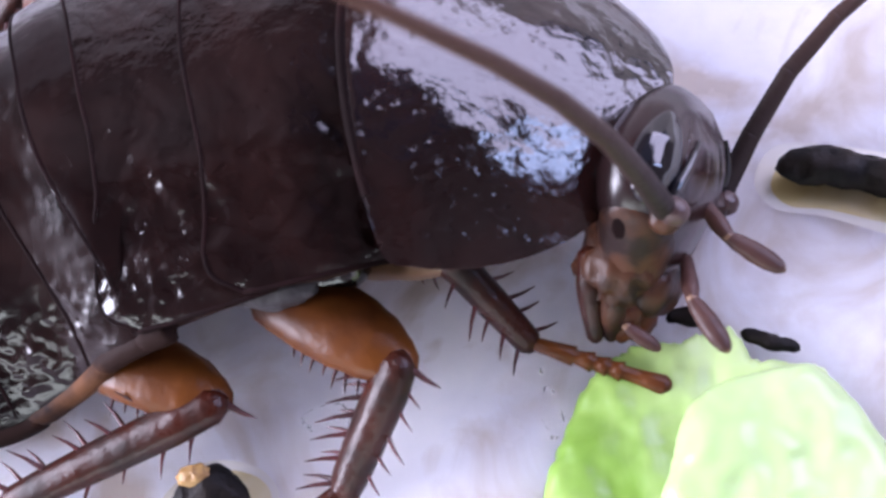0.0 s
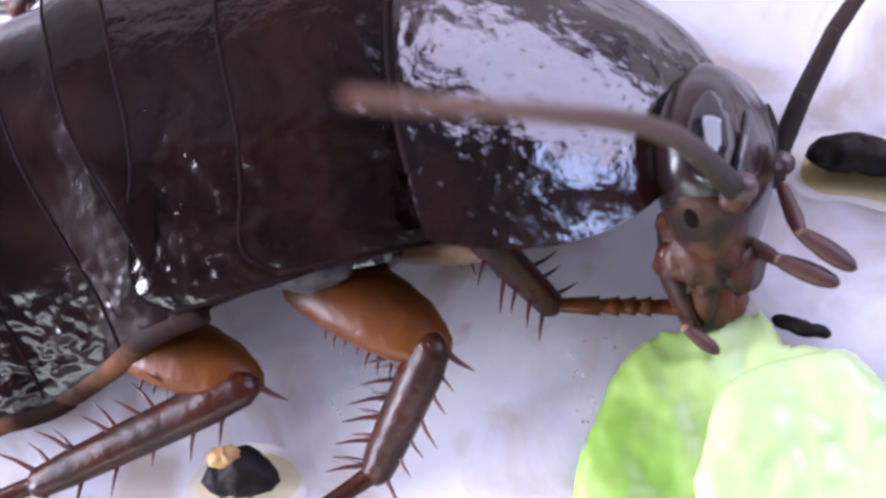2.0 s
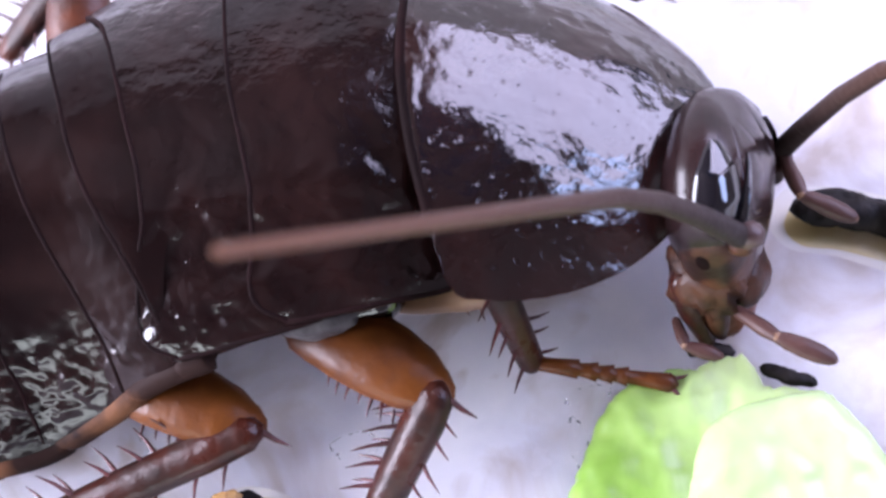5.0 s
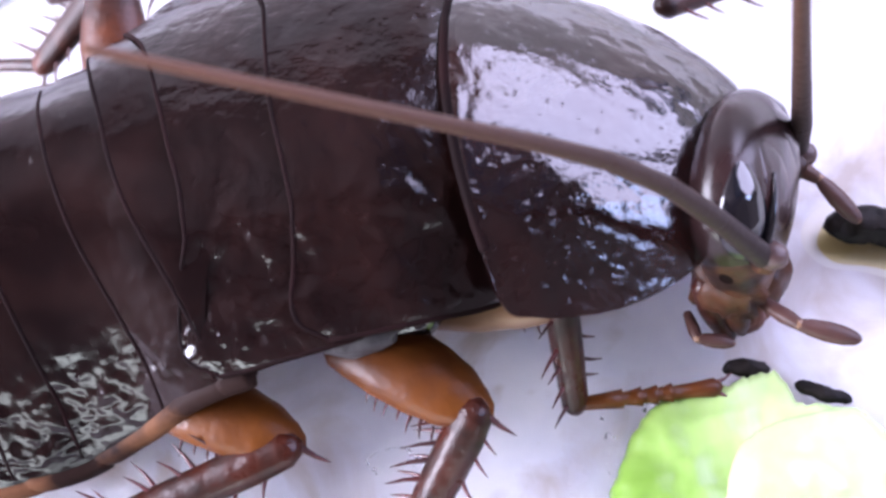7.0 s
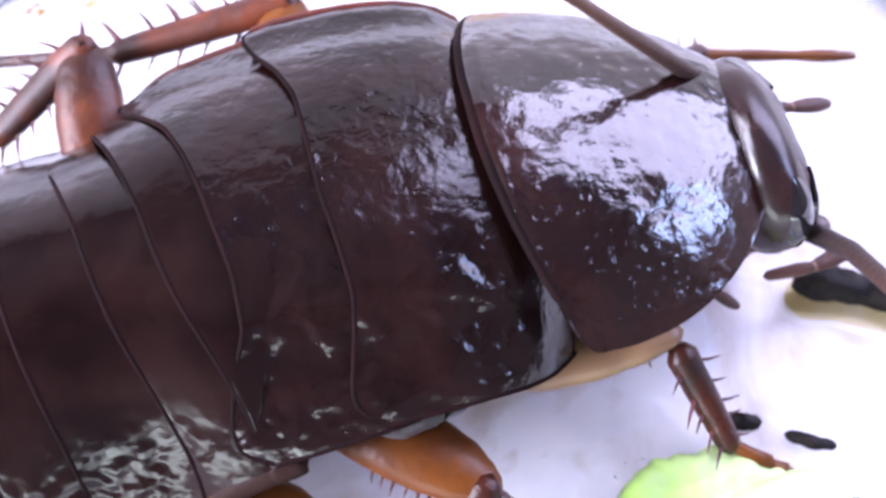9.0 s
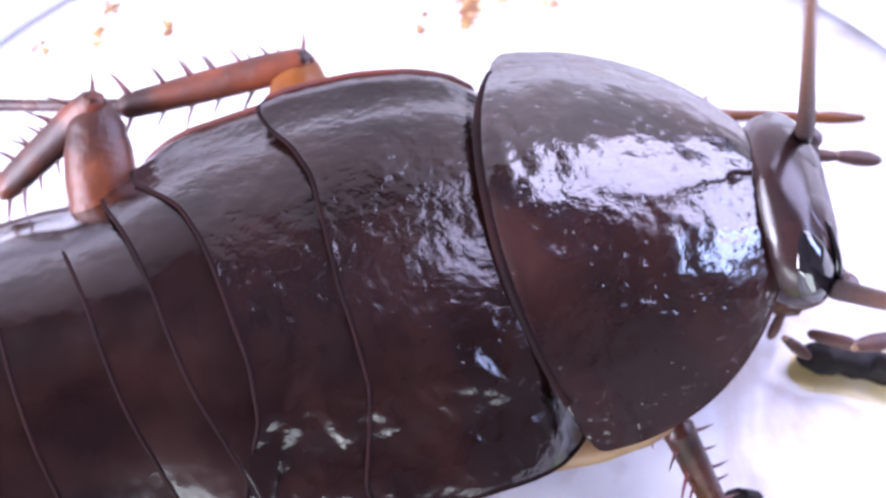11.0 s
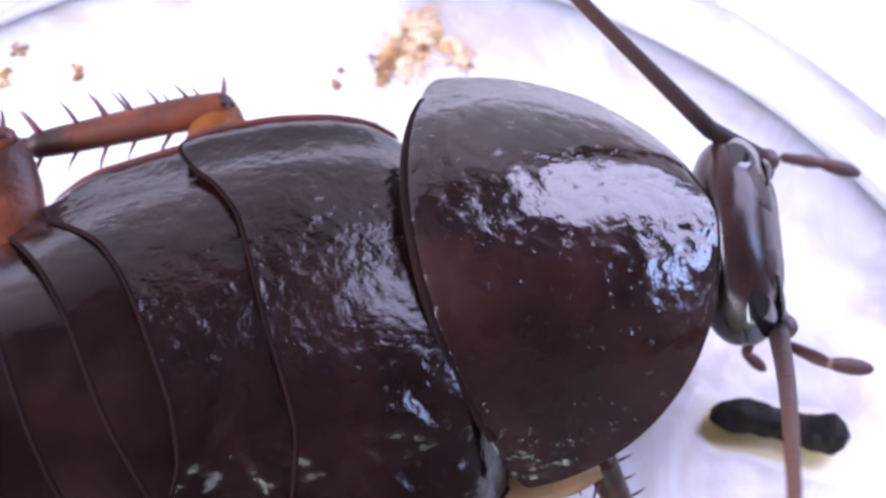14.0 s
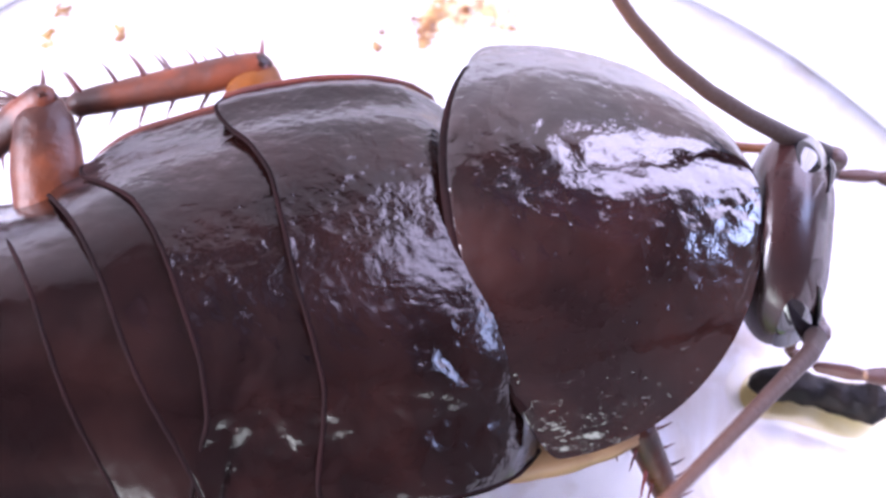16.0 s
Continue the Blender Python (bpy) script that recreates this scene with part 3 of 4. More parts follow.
near_mid_leg = still_leg(NEAR_MID, (-0.6, 0.7, -0.1), 2, 1.0)
near_hind_leg = still_leg(NEAR_HIND, (0.1, 1.0, 0.2), 3, 0.95)
still_leg(FAR_MID, (0.1, 1.0, 0.3), 4, 1.0, thick=0.95, shin=SHIN)
still_leg(FAR_HIND, (0.2, 1.0, 0.3), 5, 0.95, thick=1.0, thigh=KNEE, shin=SHIN)
blob("coxa", (-4.2, -6.6, 4.5), (1.1, 0.5, 0.55), MEMBRANE, insect, "pale grey hip joint", 0.2, 3)
blob("coxa", (-3.1, -5.6, 3.5), (1.3, 0.9, 1.0), CHITIN, insect, "dark hip", 0.1, 4)
# far front leg, its foot stretched out over the dish
far_tibia = limb("tibia", (7.0, 4.6, 2.6), (10.6, 6.4, 0.9), (0.5, 0.46, 0.42, 0.38), BROWN, insect, 0.85, label="spiny brown front shin")
thorns(far_tibia, (7.0, 4.6, 2.6), (10.6, 6.4, 0.9), ((0.2, 1, 0.3), (0.3, -1, 0.1)), 4, 1.0, 0.4, seed=9)
limb("tarsus", (10.4, 6.3, 0.9), (16.6, 5.2, 0.35), (0.3, 0.24, 0.26, 0.22, 0.28, 0.16), AMBER, insect, 0.9, label="amber front foot")

# ---- food, droppings and marks in the dish ----
def closed_curve(points, n):
    """n points on a smooth closed line through the given ones."""
    P = [Vector((x, y, 0)) for x, y in points]
    m, out = len(P), []
    for k in range(n):
        q = k * m / n
        i, t = int(q), q - int(q)
        p0, p1, p2, p3 = P[(i - 1) % m], P[i % m], P[(i + 1) % m], P[(i + 2) % m]
        out.append(0.5 * ((2 * p1) + (p2 - p0) * t + (2 * p0 - 5 * p1 + 4 * p2 - p3) * t * t + (3 * p1 - p0 - 3 * p2 + p3) * t ** 3))
    return out


def slab(name, outline, base, height, mat, parent, label, edge=4.0, wave=0.25, freq=0.5, seed=0, tilt=(0, 0), smooth=True, jag=0.0):
    """A fleshy slice: a lying form with a rounded rim and an uneven top."""
    n, rings = 150, 30
    rim = closed_curve(outline, n)
    c = sum(rim, Vector()) / n
    rim = [p + (p - c).normalized() * jag * (noise.noise(p * 2.1) + 0.6 * noise.noise(p * 6.1) + 0.4 * noise.noise(p * 13)) for p in rim]
    verts, faces = [], []
    for layer in (1, 0):
        for r in range(rings + 1):
            f = r / rings
            for p in rim:
                q = c + (p - c) * (f ** 0.8)
                w = wave * noise.noise(Vector((q.x * freq, q.y * freq, seed))) + 0.4 * wave * noise.noise(Vector((q.x * freq * 3, q.y * freq * 3, seed)))
                z = base + (height * (1 - f ** edge) ** 0.6 + w * (1 - f ** 6) + tilt[0] * (q.x - c.x) + tilt[1] * (q.y - c.y)) if layer else base
                verts.append((q.x, q.y, max(z, base)))
    N = (rings + 1) * n
    for r in range(rings):
        for k in range(n):
            k2 = (k + 1) % n
            faces.append((r * n + k, (r + 1) * n + k, (r + 1) * n + k2, r * n + k2))
            faces.append((N + r * n + k, N + r * n + k2, N + (r + 1) * n + k2, N + (r + 1) * n + k))
    for k in range(n):
        k2 = (k + 1) % n
        faces.append((rings * n + k, N + rings * n + k, N + rings * n + k2, rings * n + k2))
    return mesh_object(name, verts, faces, mat, parent, label, smooth)


lettuce = empty("lettuce_piece", "torn pale green lettuce piece lying in the dish", "food")
slab("leaf", [(1.55, -12.9), (2.0, -11.6), (2.7, -10.4), (3.5, -9.25), (4.4, -8.6), (5.4, -8.45), (6.4, -8.55), (7.1, -8.35), (7.7, -8.35), (8.05, -8.9), (8.35, -9.5),
              (9.0, -9.75), (9.8, -10.0), (10.4, -11.0), (11.1, -12.6), (11.4, -15.2), (8.5, -18.0), (4.5, -18.0), (2.2, -15.4)], 0.03, 0.85, LEAF_DARK, lettuce,
     "green outer leaf", 14.0, 0.3, 0.6, 2, jag=0.16)
slab("fold", [(4.8, -13.6), (5.3, -12.2), (5.95, -10.9), (6.6, -10.35), (7.6, -10.1), (8.8, -10.05), (9.7, -10.15), (10.5, -11.3), (11.1, -13.2), (11.0, -15.6), (8.4, -17.2), (5.6, -16.2)],
     0.55, 0.85, LEAF, lettuce, "pale watery inner fold", 8.0, 0.25, 0.5, 5, jag=0.05)


def pellet(name, points, radii, label, halo=None):
    thing = empty(name, label, "dropping")
    p, r = smooth_path(points, radii, 8)
    v, f = tube_mesh(p, r, 30, 0.85)
    v = [Vector(q) + 0.05 * noise.noise_vector(Vector(q) * 4.5) + 0.1 * Vector((noise.noise(Vector(q) * 1.7), noise.noise(Vector(q) * 1.7 + Vector((5, 0, 0))), noise.noise(Vector(q) * 1.7 + Vector((0, 9, 0))))) for q in v]
    mesh_object("pellet", v, f, PELLET, thing)
    if halo:
        c = [sum(q[i] for q in halo) / len(halo) for i in (0, 1)]
        slab("wet_ring", [(c[0] + (x - c[0]) * 1.08, c[1] + (y - c[1]) * 1.12) for x, y in halo], 0.003, 0.003, RING_PALE, thing, "pale dried ring", 2.0, 0.0, smooth=False)
        slab("wet_ring", [(c[0] + (x - c[0]) * 0.92, c[1] + (y - c[1]) * 0.84) for x, y in halo], 0.007, 0.004, RING, thing, "yellowish dried ring", 2.0, 0.0, smooth=False)
    return thing


pellet("dropping", [(10.7, -3.75, 0.62), (11.6, -3.95, 0.62), (12.6, -4.4, 0.55), (13.5, -4.85, 0.6), (14.4, -5.25, 0.7)], (0.5, 0.66, 0.56, 0.6, 0.78),
       "black two-lobed dropping in a yellow dried ring",
       [(9.85, -3.7), (10.7, -2.75), (12.2, -3.1), (13.6, -3.7), (15.2, -4.4), (15.75, -5.5), (14.6, -6.6), (13.1, -6.2), (11.4, -5.2), (10.2, -4.7)])
pellet("dropping", [(-8.4, -10.6, 0.75), (-7.7, -10.6, 0.8), (-7.1, -10.8, 0.7)], (0.6, 0.8, 0.55), "black dropping with an orange fleck",
       [(-9.5, -10.6), (-8.1, -9.5), (-6.5, -10.0), (-6.1, -11.1), (-7.7, -11.9)])
pellet("dropping", [(6.25, -7.7, 0.26), (6.8, -7.8, 0.3), (7.4, -7.9, 0.26)], (0.2, 0.3, 0.2), "small black dropping beside the lettuce")
pellet("dropping", [(8.2, -8.65, 0.26), (8.75, -9.0, 0.28), (9.4, -9.35, 0.24)], (0.18, 0.26, 0.18), "small black dropping beside the lettuce")
blob("fleck", (-8.0, -10.25, 1.38), (0.5, 0.32, 0.22), STAIN, None, "", 0.3, 2)
tagged(bpy.data.objects["fleck"], "orange brown food fleck on a dropping", "crumb")


DROPS = [(-4.3, -8.7, 0.75, 0.42, 0.34, 3), (-3.4, -9.0, 0.3, 0.2, 0.18, 4), (2.35, -9.9, 0.28, 0.8, 0.26, 5), (2.9, -8.4, 0.7, 0.3, 0.24, 6)]
WATER = material("water", (0.97, 0.98, 0.98), 0.03, spec=0.5, trans=1.0)
WATER.node_tree.nodes["Principled BSDF"].inputs["IOR"].default_value = 1.33
for x, y, rx, ry, rz, seed in DROPS:
    slab_drop = blob("water_drop", (x, y, 0.0), (rx, ry, rz), WATER, None, "", 0.35, seed, seg=36, rings=20)
    slab_drop.visible_shadow = False
    tagged(slab_drop, "flat clear water drop on the dish floor", "water drop", group="water drops")


def crumbs(name, centers, count, seed, label, mat, size=(0.05, 0.15)):
    """A crust of dried food: many small flat lumps."""
    rng = random.Random(seed)
    verts, faces = [], []
    for _ in range(count):
        cx, cy, spread = centers[rng.randrange(len(centers))]
        x, y = rng.gauss(cx, spread), rng.gauss(cy, spread)
        s = rng.uniform(*size) * (2.0 if rng.random() < 0.1 else 1)
        h = s * rng.uniform(0.2, 0.6)
        n0, seg = len(verts), 9
        for ring, (rr, zz) in enumerate(((1.0, 0.002), (0.85, 0.7), (0.45, 1.0))):
            for k in range(seg):
                a = 2 * math.pi * k / seg
                g = s * rr * (1 + 0.6 * noise.noise(Vector((math.cos(a) * 1.5 + x * 3, math.sin(a) * 1.5 + y * 3, seed))))
                verts.append((x + g * math.cos(a), y + g * math.sin(a) * 0.8, h * zz))
        for ring in range(2):
            for k in range(seg):
                k2 = (k + 1) % seg
                faces.append((n0 + ring * seg + k, n0 + ring * seg + k2, n0 + (ring + 1) * seg + k2, n0 + (ring + 1) * seg + k))
        faces.append(tuple(n0 + 2 * seg + k for k in range(seg)))
    return tagged(mesh_object(name, verts, faces, mat), label, "food crust", kind="stuff")


crumbs("food_crust", [(4.6, 14.5, 0.5), (6.3, 13.35, 0.22), (6.0, 14.1, 0.25), (4.1, 13.6, 0.4), (3.5, 14.0, 0.4), (5.2, 15.4, 0.4)], 520, 1,
       "dried pale tan food crust on the dish floor", TAN_CRUST, (0.05, 0.17))
crumbs("food_crust", [(3.05, 13.5, 0.22), (3.15, 13.8, 0.2), (3.45, 14.15, 0.18), (5.45, 15.15, 0.22), (5.3, 14.7, 0.22), (2.75, 12.9, 0.16), (4.4, 14.5, 0.35), (6.35, 13.25, 0.14)], 420, 4,
       "dried brown food crust on the dish floor", STAIN)
crumbs("food_crust", [(-8.65, 15.15, 0.1), (-8.7, 14.8, 0.07), (-10.6, 16.35, 0.14), (-11.35, 15.3, 0.14), (-11.4, 14.8, 0.1), (0.9, 12.9, 0.1), (1.25, 13.6, 0.05), (-13.5, 15.0, 0.2)],
       260, 2, "small dried brown food specks on the dish floor", STAIN, (0.03, 0.1))

# ---- moving parts, each built about its own joint ----
def build_shield():
    """Domed neck shield; joint at the middle of its rear edge, x forward."""
    nx, ny, L = 64, 130, 9.45
    top, under = [], []
    for i in range(nx + 1):
        u = math.sin((i / nx) ** 1.5 * math.pi / 2)
        half = 7.1 * max(0.0, 1 - max(0.0, (u - 0.06) / 0.94) ** 2.4) ** 0.5
        full = max(half, 0.03)
        half *= 0.955 + 0.045 * min(1.0, u / 0.1)
        half -= 1.15 * (1 - math.sqrt(max(0.0, 1 - max(0.0, 1 - u / 0.15) ** 2)))
        half = max(half, 0.03)
        for j in range(ny + 1):
            v = -1 + 2 * j / ny
            s = math.sin(v * math.pi / 2)
            x = -0.45 + L * u + 1.35 * abs(s) ** 2.2 * (1 - u) ** 2
            fall = 2.1 * u ** 2
            z = -fall - (2.5 if s < 0 else 3.5) * (full / 7.2) ** 1.3 * abs(half * s / full) ** 2.3
            z += 0.06 * noise.noise(Vector((x * 0.6, half * s * 0.6, 3))) + 0.03 * noise.noise(Vector((x * 2.0, half * s * 2.0, 5))) + 0.02 * noise.noise(Vector((x * 5, half * s * 5, 8)))
            z -= 0.075 * math.sqrt((half * s) ** 2 + 0.01) * (1 - u) ** 0.2
            z -= 0.05 * max(0.0, 1 - u / 0.03) ** 2
            lip = max(0.0, (abs(s) - 0.93) / 0.07)
            z += 0.03 * lip * lip
            y = half * s * (1 - 0.04 * max(0.0, s))
            top.append((x, y, z))
            under.append((x * 0.985 - 0.02, y * 0.97, z - 0.24))
    verts, faces = top + under, []
    N, row = len(top), ny + 1
    for i in range(nx):
        for j in range(ny):
            a = i * row + j
            faces.append((a, a + row, a + row + 1, a + 1)[::-1])
            faces.append((N + a, N + a + row, N + a + row + 1, N + a + 1))
    rim = [j for j in range(row)] + [i * row + ny for i in range(1, nx + 1)] + [nx * row + j for j in range(ny - 1, -1, -1)] + [i * row for i in range(nx - 1, 0, -1)]
    for a, b in zip(rim, rim[1:] + rim[:1]):
        faces.append((a, N + a, N + b, b))
    ob = mesh_object("pronotum", verts, faces, CHITIN, insect, "glossy domed black neck shield", crisp=True)
    edge = [Vector(top[j]) - Vector((0.05, 0, 0.13)) for j in range(0, row, 2)]
    v, f = tube_mesh(edge, [0.17] * len(edge), 10)
    mesh_object("hind_edge", v, f, EDGE, ob, "dark red-brown hind edge")
    return ob


HEAD_RINGS = [(-3.7, 1.2, 0.8, 0.4), (-3.4, 1.65, 1.05, 0.4), (-2.8, 2.1, 1.25, 0.4), (-2.0, 2.65, 1.5, 0.4), (-1.2, 3.2, 1.75, 0.35), (-0.4, 3.55, 1.85, 0.3),
              (0.4, 3.55, 1.8, 0.25), (1.2, 3.1, 1.55, 0.2), (1.9, 2.2, 1.1, 0.1), (2.3, 1.1, 0.6, 0.0), (2.45, 0.25, 0.2, -0.1)]


def head_skin(z, a, out=0.0):
    """A point of the head capsule at height z and angle a from straight ahead, raised by out."""
    w, d, x0 = (curve_at([(r[0], r[k]) for r in HEAD_RINGS], z) for k in (1, 2, 3))
    c, s = math.cos(a), math.sin(a)
    w, d = 0.95 * w, 0.82 * d
    return Vector((x0 + (d + out) * math.copysign(abs(c) ** 0.85, c), (w + out) * math.copysign(abs(s) ** 0.9, s), z))


def patch(name, mat, parent, label, z0, z1, a0, a1, out):
    """A domed, rounded patch that lies on the head capsule."""
    n, verts, faces = 24, [], []
    for i in range(n + 1):
        for k in range(n + 1):
            p, q = -1 + 2 * i / n, -1 + 2 * k / n
            u, v = p * math.sqrt(1 - q * q / 2), q * math.sqrt(1 - p * p / 2)
            r = min(1.0, math.hypot(u, v))
            verts.append(head_skin((z0 + z1) / 2 + (z1 - z0) / 2 * u, (a0 + a1) / 2 + (a1 - a0) / 2 * v, out * math.sqrt(max(0.0, 1 - r ** 3)) - 0.05))
    for i in range(n):
        for k in range(n):
            a = i * (n + 1) + k
            faces.append((a, a + 1, a + n + 2, a + n + 1) if a1 > 0 else (a, a + n + 1, a + n + 2, a + 1))
    return mesh_object(name, verts, faces, mat, parent, label)


def build_head():
    """Head capsule: rings from the mouth up to the crown; x forward, the face in front."""
    seg, verts, faces = 48, [], []
    levels = [-3.7 + 6.15 * (1 - math.cos(math.pi * k / 26)) / 2 for k in range(27)]
    for z in levels:
        for k in range(seg):
            verts.append(head_skin(z, 2 * math.pi * k / seg))
    for i in range(len(levels) - 1):
        for k in range(seg):
            k2 = (k + 1) % seg
            faces.append((i * seg + k, i * seg + k2, (i + 1) * seg + k2, (i + 1) * seg + k))
    faces.append(tuple(range(seg - 1, -1, -1)))
    faces.append(tuple((len(levels) - 1) * seg + k for k in range(seg)))
    ob = mesh_object("head", verts, faces, HEAD, insect, "shiny dark brown head with pale mouthparts")
    for side in (-1, 1):
        patch("eye", EYE, ob, "glossy black kidney-shaped eye", -0.7, 1.9, side * 0.72, side * 1.62, 0.16)
        patch("brow", HEAD, ob, "dark grey brow plate", -0.6, 2.1, side * 0.12, side * 0.70, 0.10)
        blob("cheek", (0.15, side * 1.6, -2.5), (1.05, 0.62, 1.35), FACE, ob, "mottled tan cheek", 0.3, 2 + side, freq=1.5)
        tube("maxilla", [(-0.5, side * 1.75, -2.6), (-0.35, side * 1.65, -3.5), (0.1, side * 1.2, -4.9)], (0.42, 0.38, 0.25), BROWN, ob, "red-brown lower jaw piece")
        tube("maxilla", [(0.35, side * 1.55, -3.2), (0.4, side * 1.3, -4.0), (0.45, side * 0.9, -4.8)], (0.42, 0.4, 0.22), FACE, ob, "mottled tan lower jaw piece")
        seam = [head_skin(-0.75 + 2.0 * k / 8, side * (0.98 - 0.5 * k / 8), 0.1) for k in range(9)]
        tube("seam", seam, [0.07, 0.13, 0.16, 0.16, 0.14, 0.12, 0.1, 0.08, 0.05], EYE, ob, "black seam beside the eye", steps=2)
        patch("gena", FACE, ob, "mottled brown side of the face", -3.7, -0.75, side * 0.35, side * 2.3, 0.12)
        blob("antenna_socket", (1.35, side * 2.5, -0.85), (0.5, 0.5, 0.5), FACE, ob, "pale antenna socket", 0.1, 4 + side)
        blob("scape", (1.6, side * 2.8, -0.6), (0.45, 0.42, 0.4), ANTENNA, ob, "brown first antenna joint", 0.05, 5)
        blob("mandible", (0.55, side * 0.75, -4.05), (0.6, 0.55, 0.9), KNEE, ob, "red-brown jaw", 0.15, 6 + side)
        patch("spot", EDGE, ob, "dark oval spot under the antenna", -2.05, -1.1, side * 1.4, side * 1.75, 0.12)
    blob("clypeus", (1.0, 0, -3.2), (0.75, 1.25, 0.95), FACE, ob, "tan lip shield", 0.12, 8)
    blob("labrum", (0.85, 0, -4.2), (0.5, 0.8, 0.7), KNEE, ob, "red-brown upper lip", 0.12, 9)
    blob("lip", (-0.2, 0, -4.1), (0.5, 0.8, 0.6), BROWN, ob, "brown lower lip", 0.2, 10)
    return ob


pronotum = build_shield()
head = build_head()

# antennae: nine short stiff pieces each, ringed
PIECES, ANTENNA_LENGTH = 9, 19.4


def antenna_pieces():
    step = ANTENNA_LENGTH / PIECES
    made = []
    for k in range(PIECES):
        n = 25
        pts, rad = [], []
        for i in range(n):
            f = i / (n - 1)
            r = 0.36 - 0.25 * ((k + f) / PIECES) ** 0.8
            pts.append((f * step * 1.02, 0, 0))
            rad.append(r * (1.0 if i % 2 else 0.94))
        v, fc = tube_mesh(pts, rad, 12)
        made.append(mesh_object("antenna_segment", v, fc, ANTENNA_TONES[k], insect, "ringed brown antenna piece"))
    return made


near_antenna, far_antenna = antenna_pieces(), antenna_pieces()

# near front leg
front_femur = limb("femur", (-5.2, 0, 0), (0, 0, 0), (0.7, 0.9, 0.95, 0.8, 0.5), TAN, insect, 0.7, label="pale tan front thigh")
front_tibia = limb("tibia", (-3.4, 0, 0), (0, 0, 0), (0.55, 0.52, 0.5, 0.46, 0.42), BROWN, insect, 0.9, label="spiny brown front shin")
thorns(front_tibia, (-3.4, 0, 0), (0, 0, 0), ((0, 1, 0), (0, -1, 0.2)), 5, 1.0, 0.45, 0.15, 0.97, 0.45, 21)
thorns(front_femur, (-5.2, 0, 0), (0, 0, 0), ((0, -0.6, -1),), 5, 0.4, 0.75, 0.5, 0.98, 0.2, 22)


def build_tarsus():
    pts, rad = [], []
    for k, length in enumerate((1.5, 0.6, 0.5, 0.45, 1.3)):
        x0 = pts[-1][0] if pts else 0
        for f, r in ((0.02, 0.2), (0.5, 0.24), (0.95, 0.3)):
            pts.append((x0 + f * length, 0, 0))
            rad.append(r)
    v, f = tube_mesh(pts, rad, 12)
    ob = mesh_object("tarsus", v, f, AMBER, insect, "jointed amber front foot")
    for side in (-1, 1):
        spine(ob, (pts[-1][0], side * 0.1, 0), (pts[-1][0] + 0.6, side * 0.45, -0.1), 0.09)
    return ob


front_tarsus = build_tarsus()


def palp(label, thick, reach=1.6):
    a = limb("palp_base", (-0.95 * reach, 0, 0), (0, 0, 0), (thick * 0.7, thick * 0.85, thick * 0.95, thick * 0.7), PALP, insect, 0.9, label="dark brown " + label)
    b = limb("palp_tip", (0, 0, 0), (reach, 0, 0), (thick * 0.7, thick * 1.0, thick * 1.15, thick * 1.1, thick * 0.8), PALP, insect, 0.8, label="brown " + label)
    blob("joint", (0, 0, 0), (thick * 0.75, thick * 0.66, thick * 0.6), PALE, b, "pale joint skin", 0.15, 2, seg=14, rings=9)
    blob("tip", (reach, 0, 0), (thick * 0.7, thick * 0.62, thick * 0.5), PALE, b, "pale soft tip", 0.15, 5, seg=14, rings=9)
    return a, b


near_palp, far_palp, lip_palp = palp("feeler tip", 0.27), palp("feeler tip", 0.27), palp("lip feeler", 0.2, 1.0)


# ---- motion ----

# seconds, place, turn
SHIELD_ROWS = [
    (0, -0.05, -0.12, 8.85, -6.12, 17.73, -12.43),
    (0.5, 0.02, -0.09, 8.79, -8.47, 17.32, -13.19),
    (1.5, 0.14, -0.06, 8.62, -13.67, 16.48, -14.72),
    (3, 0.18, -0.2, 8.34, -12.5, 15.74, -13.36),
    (5.5, 0.19, -0.25, 8.9, -5.41, 13.64, -10.45),
    (6.5, 0.21, -0.31, 8.84, -6.78, 13.84, -9.61),
    (7, 0.23, -0.29, 8.83, -7.47, 13.95, -9.19),
    (7.5, 0.13, -0.13, 8.91, -5.5, 10.31, -7.18),
    (8.5, 0.08, 0.5, 8.85, -3.6, 3.02, -3.17),
    (9, -0.05, 0.52, 9.1, -2.2, 1.53, -2.49),
    (11.5, -0.2, 0.2, 9.03, 8.48, -3.51, -3.5),
    (12.5, -0.26, 0.18, 9.14, 11.37, -5.53, -3.91),
    (13.5, -0.33, 0.42, 9.27, 10.53, -7.61, -4.65),
    (14.5, -0.37, 0.45, 9.3, 9.68, -9.68, -5.38),
    (16, -0.22, 0.3, 8.92, 11, -9.8, -6.42),
]
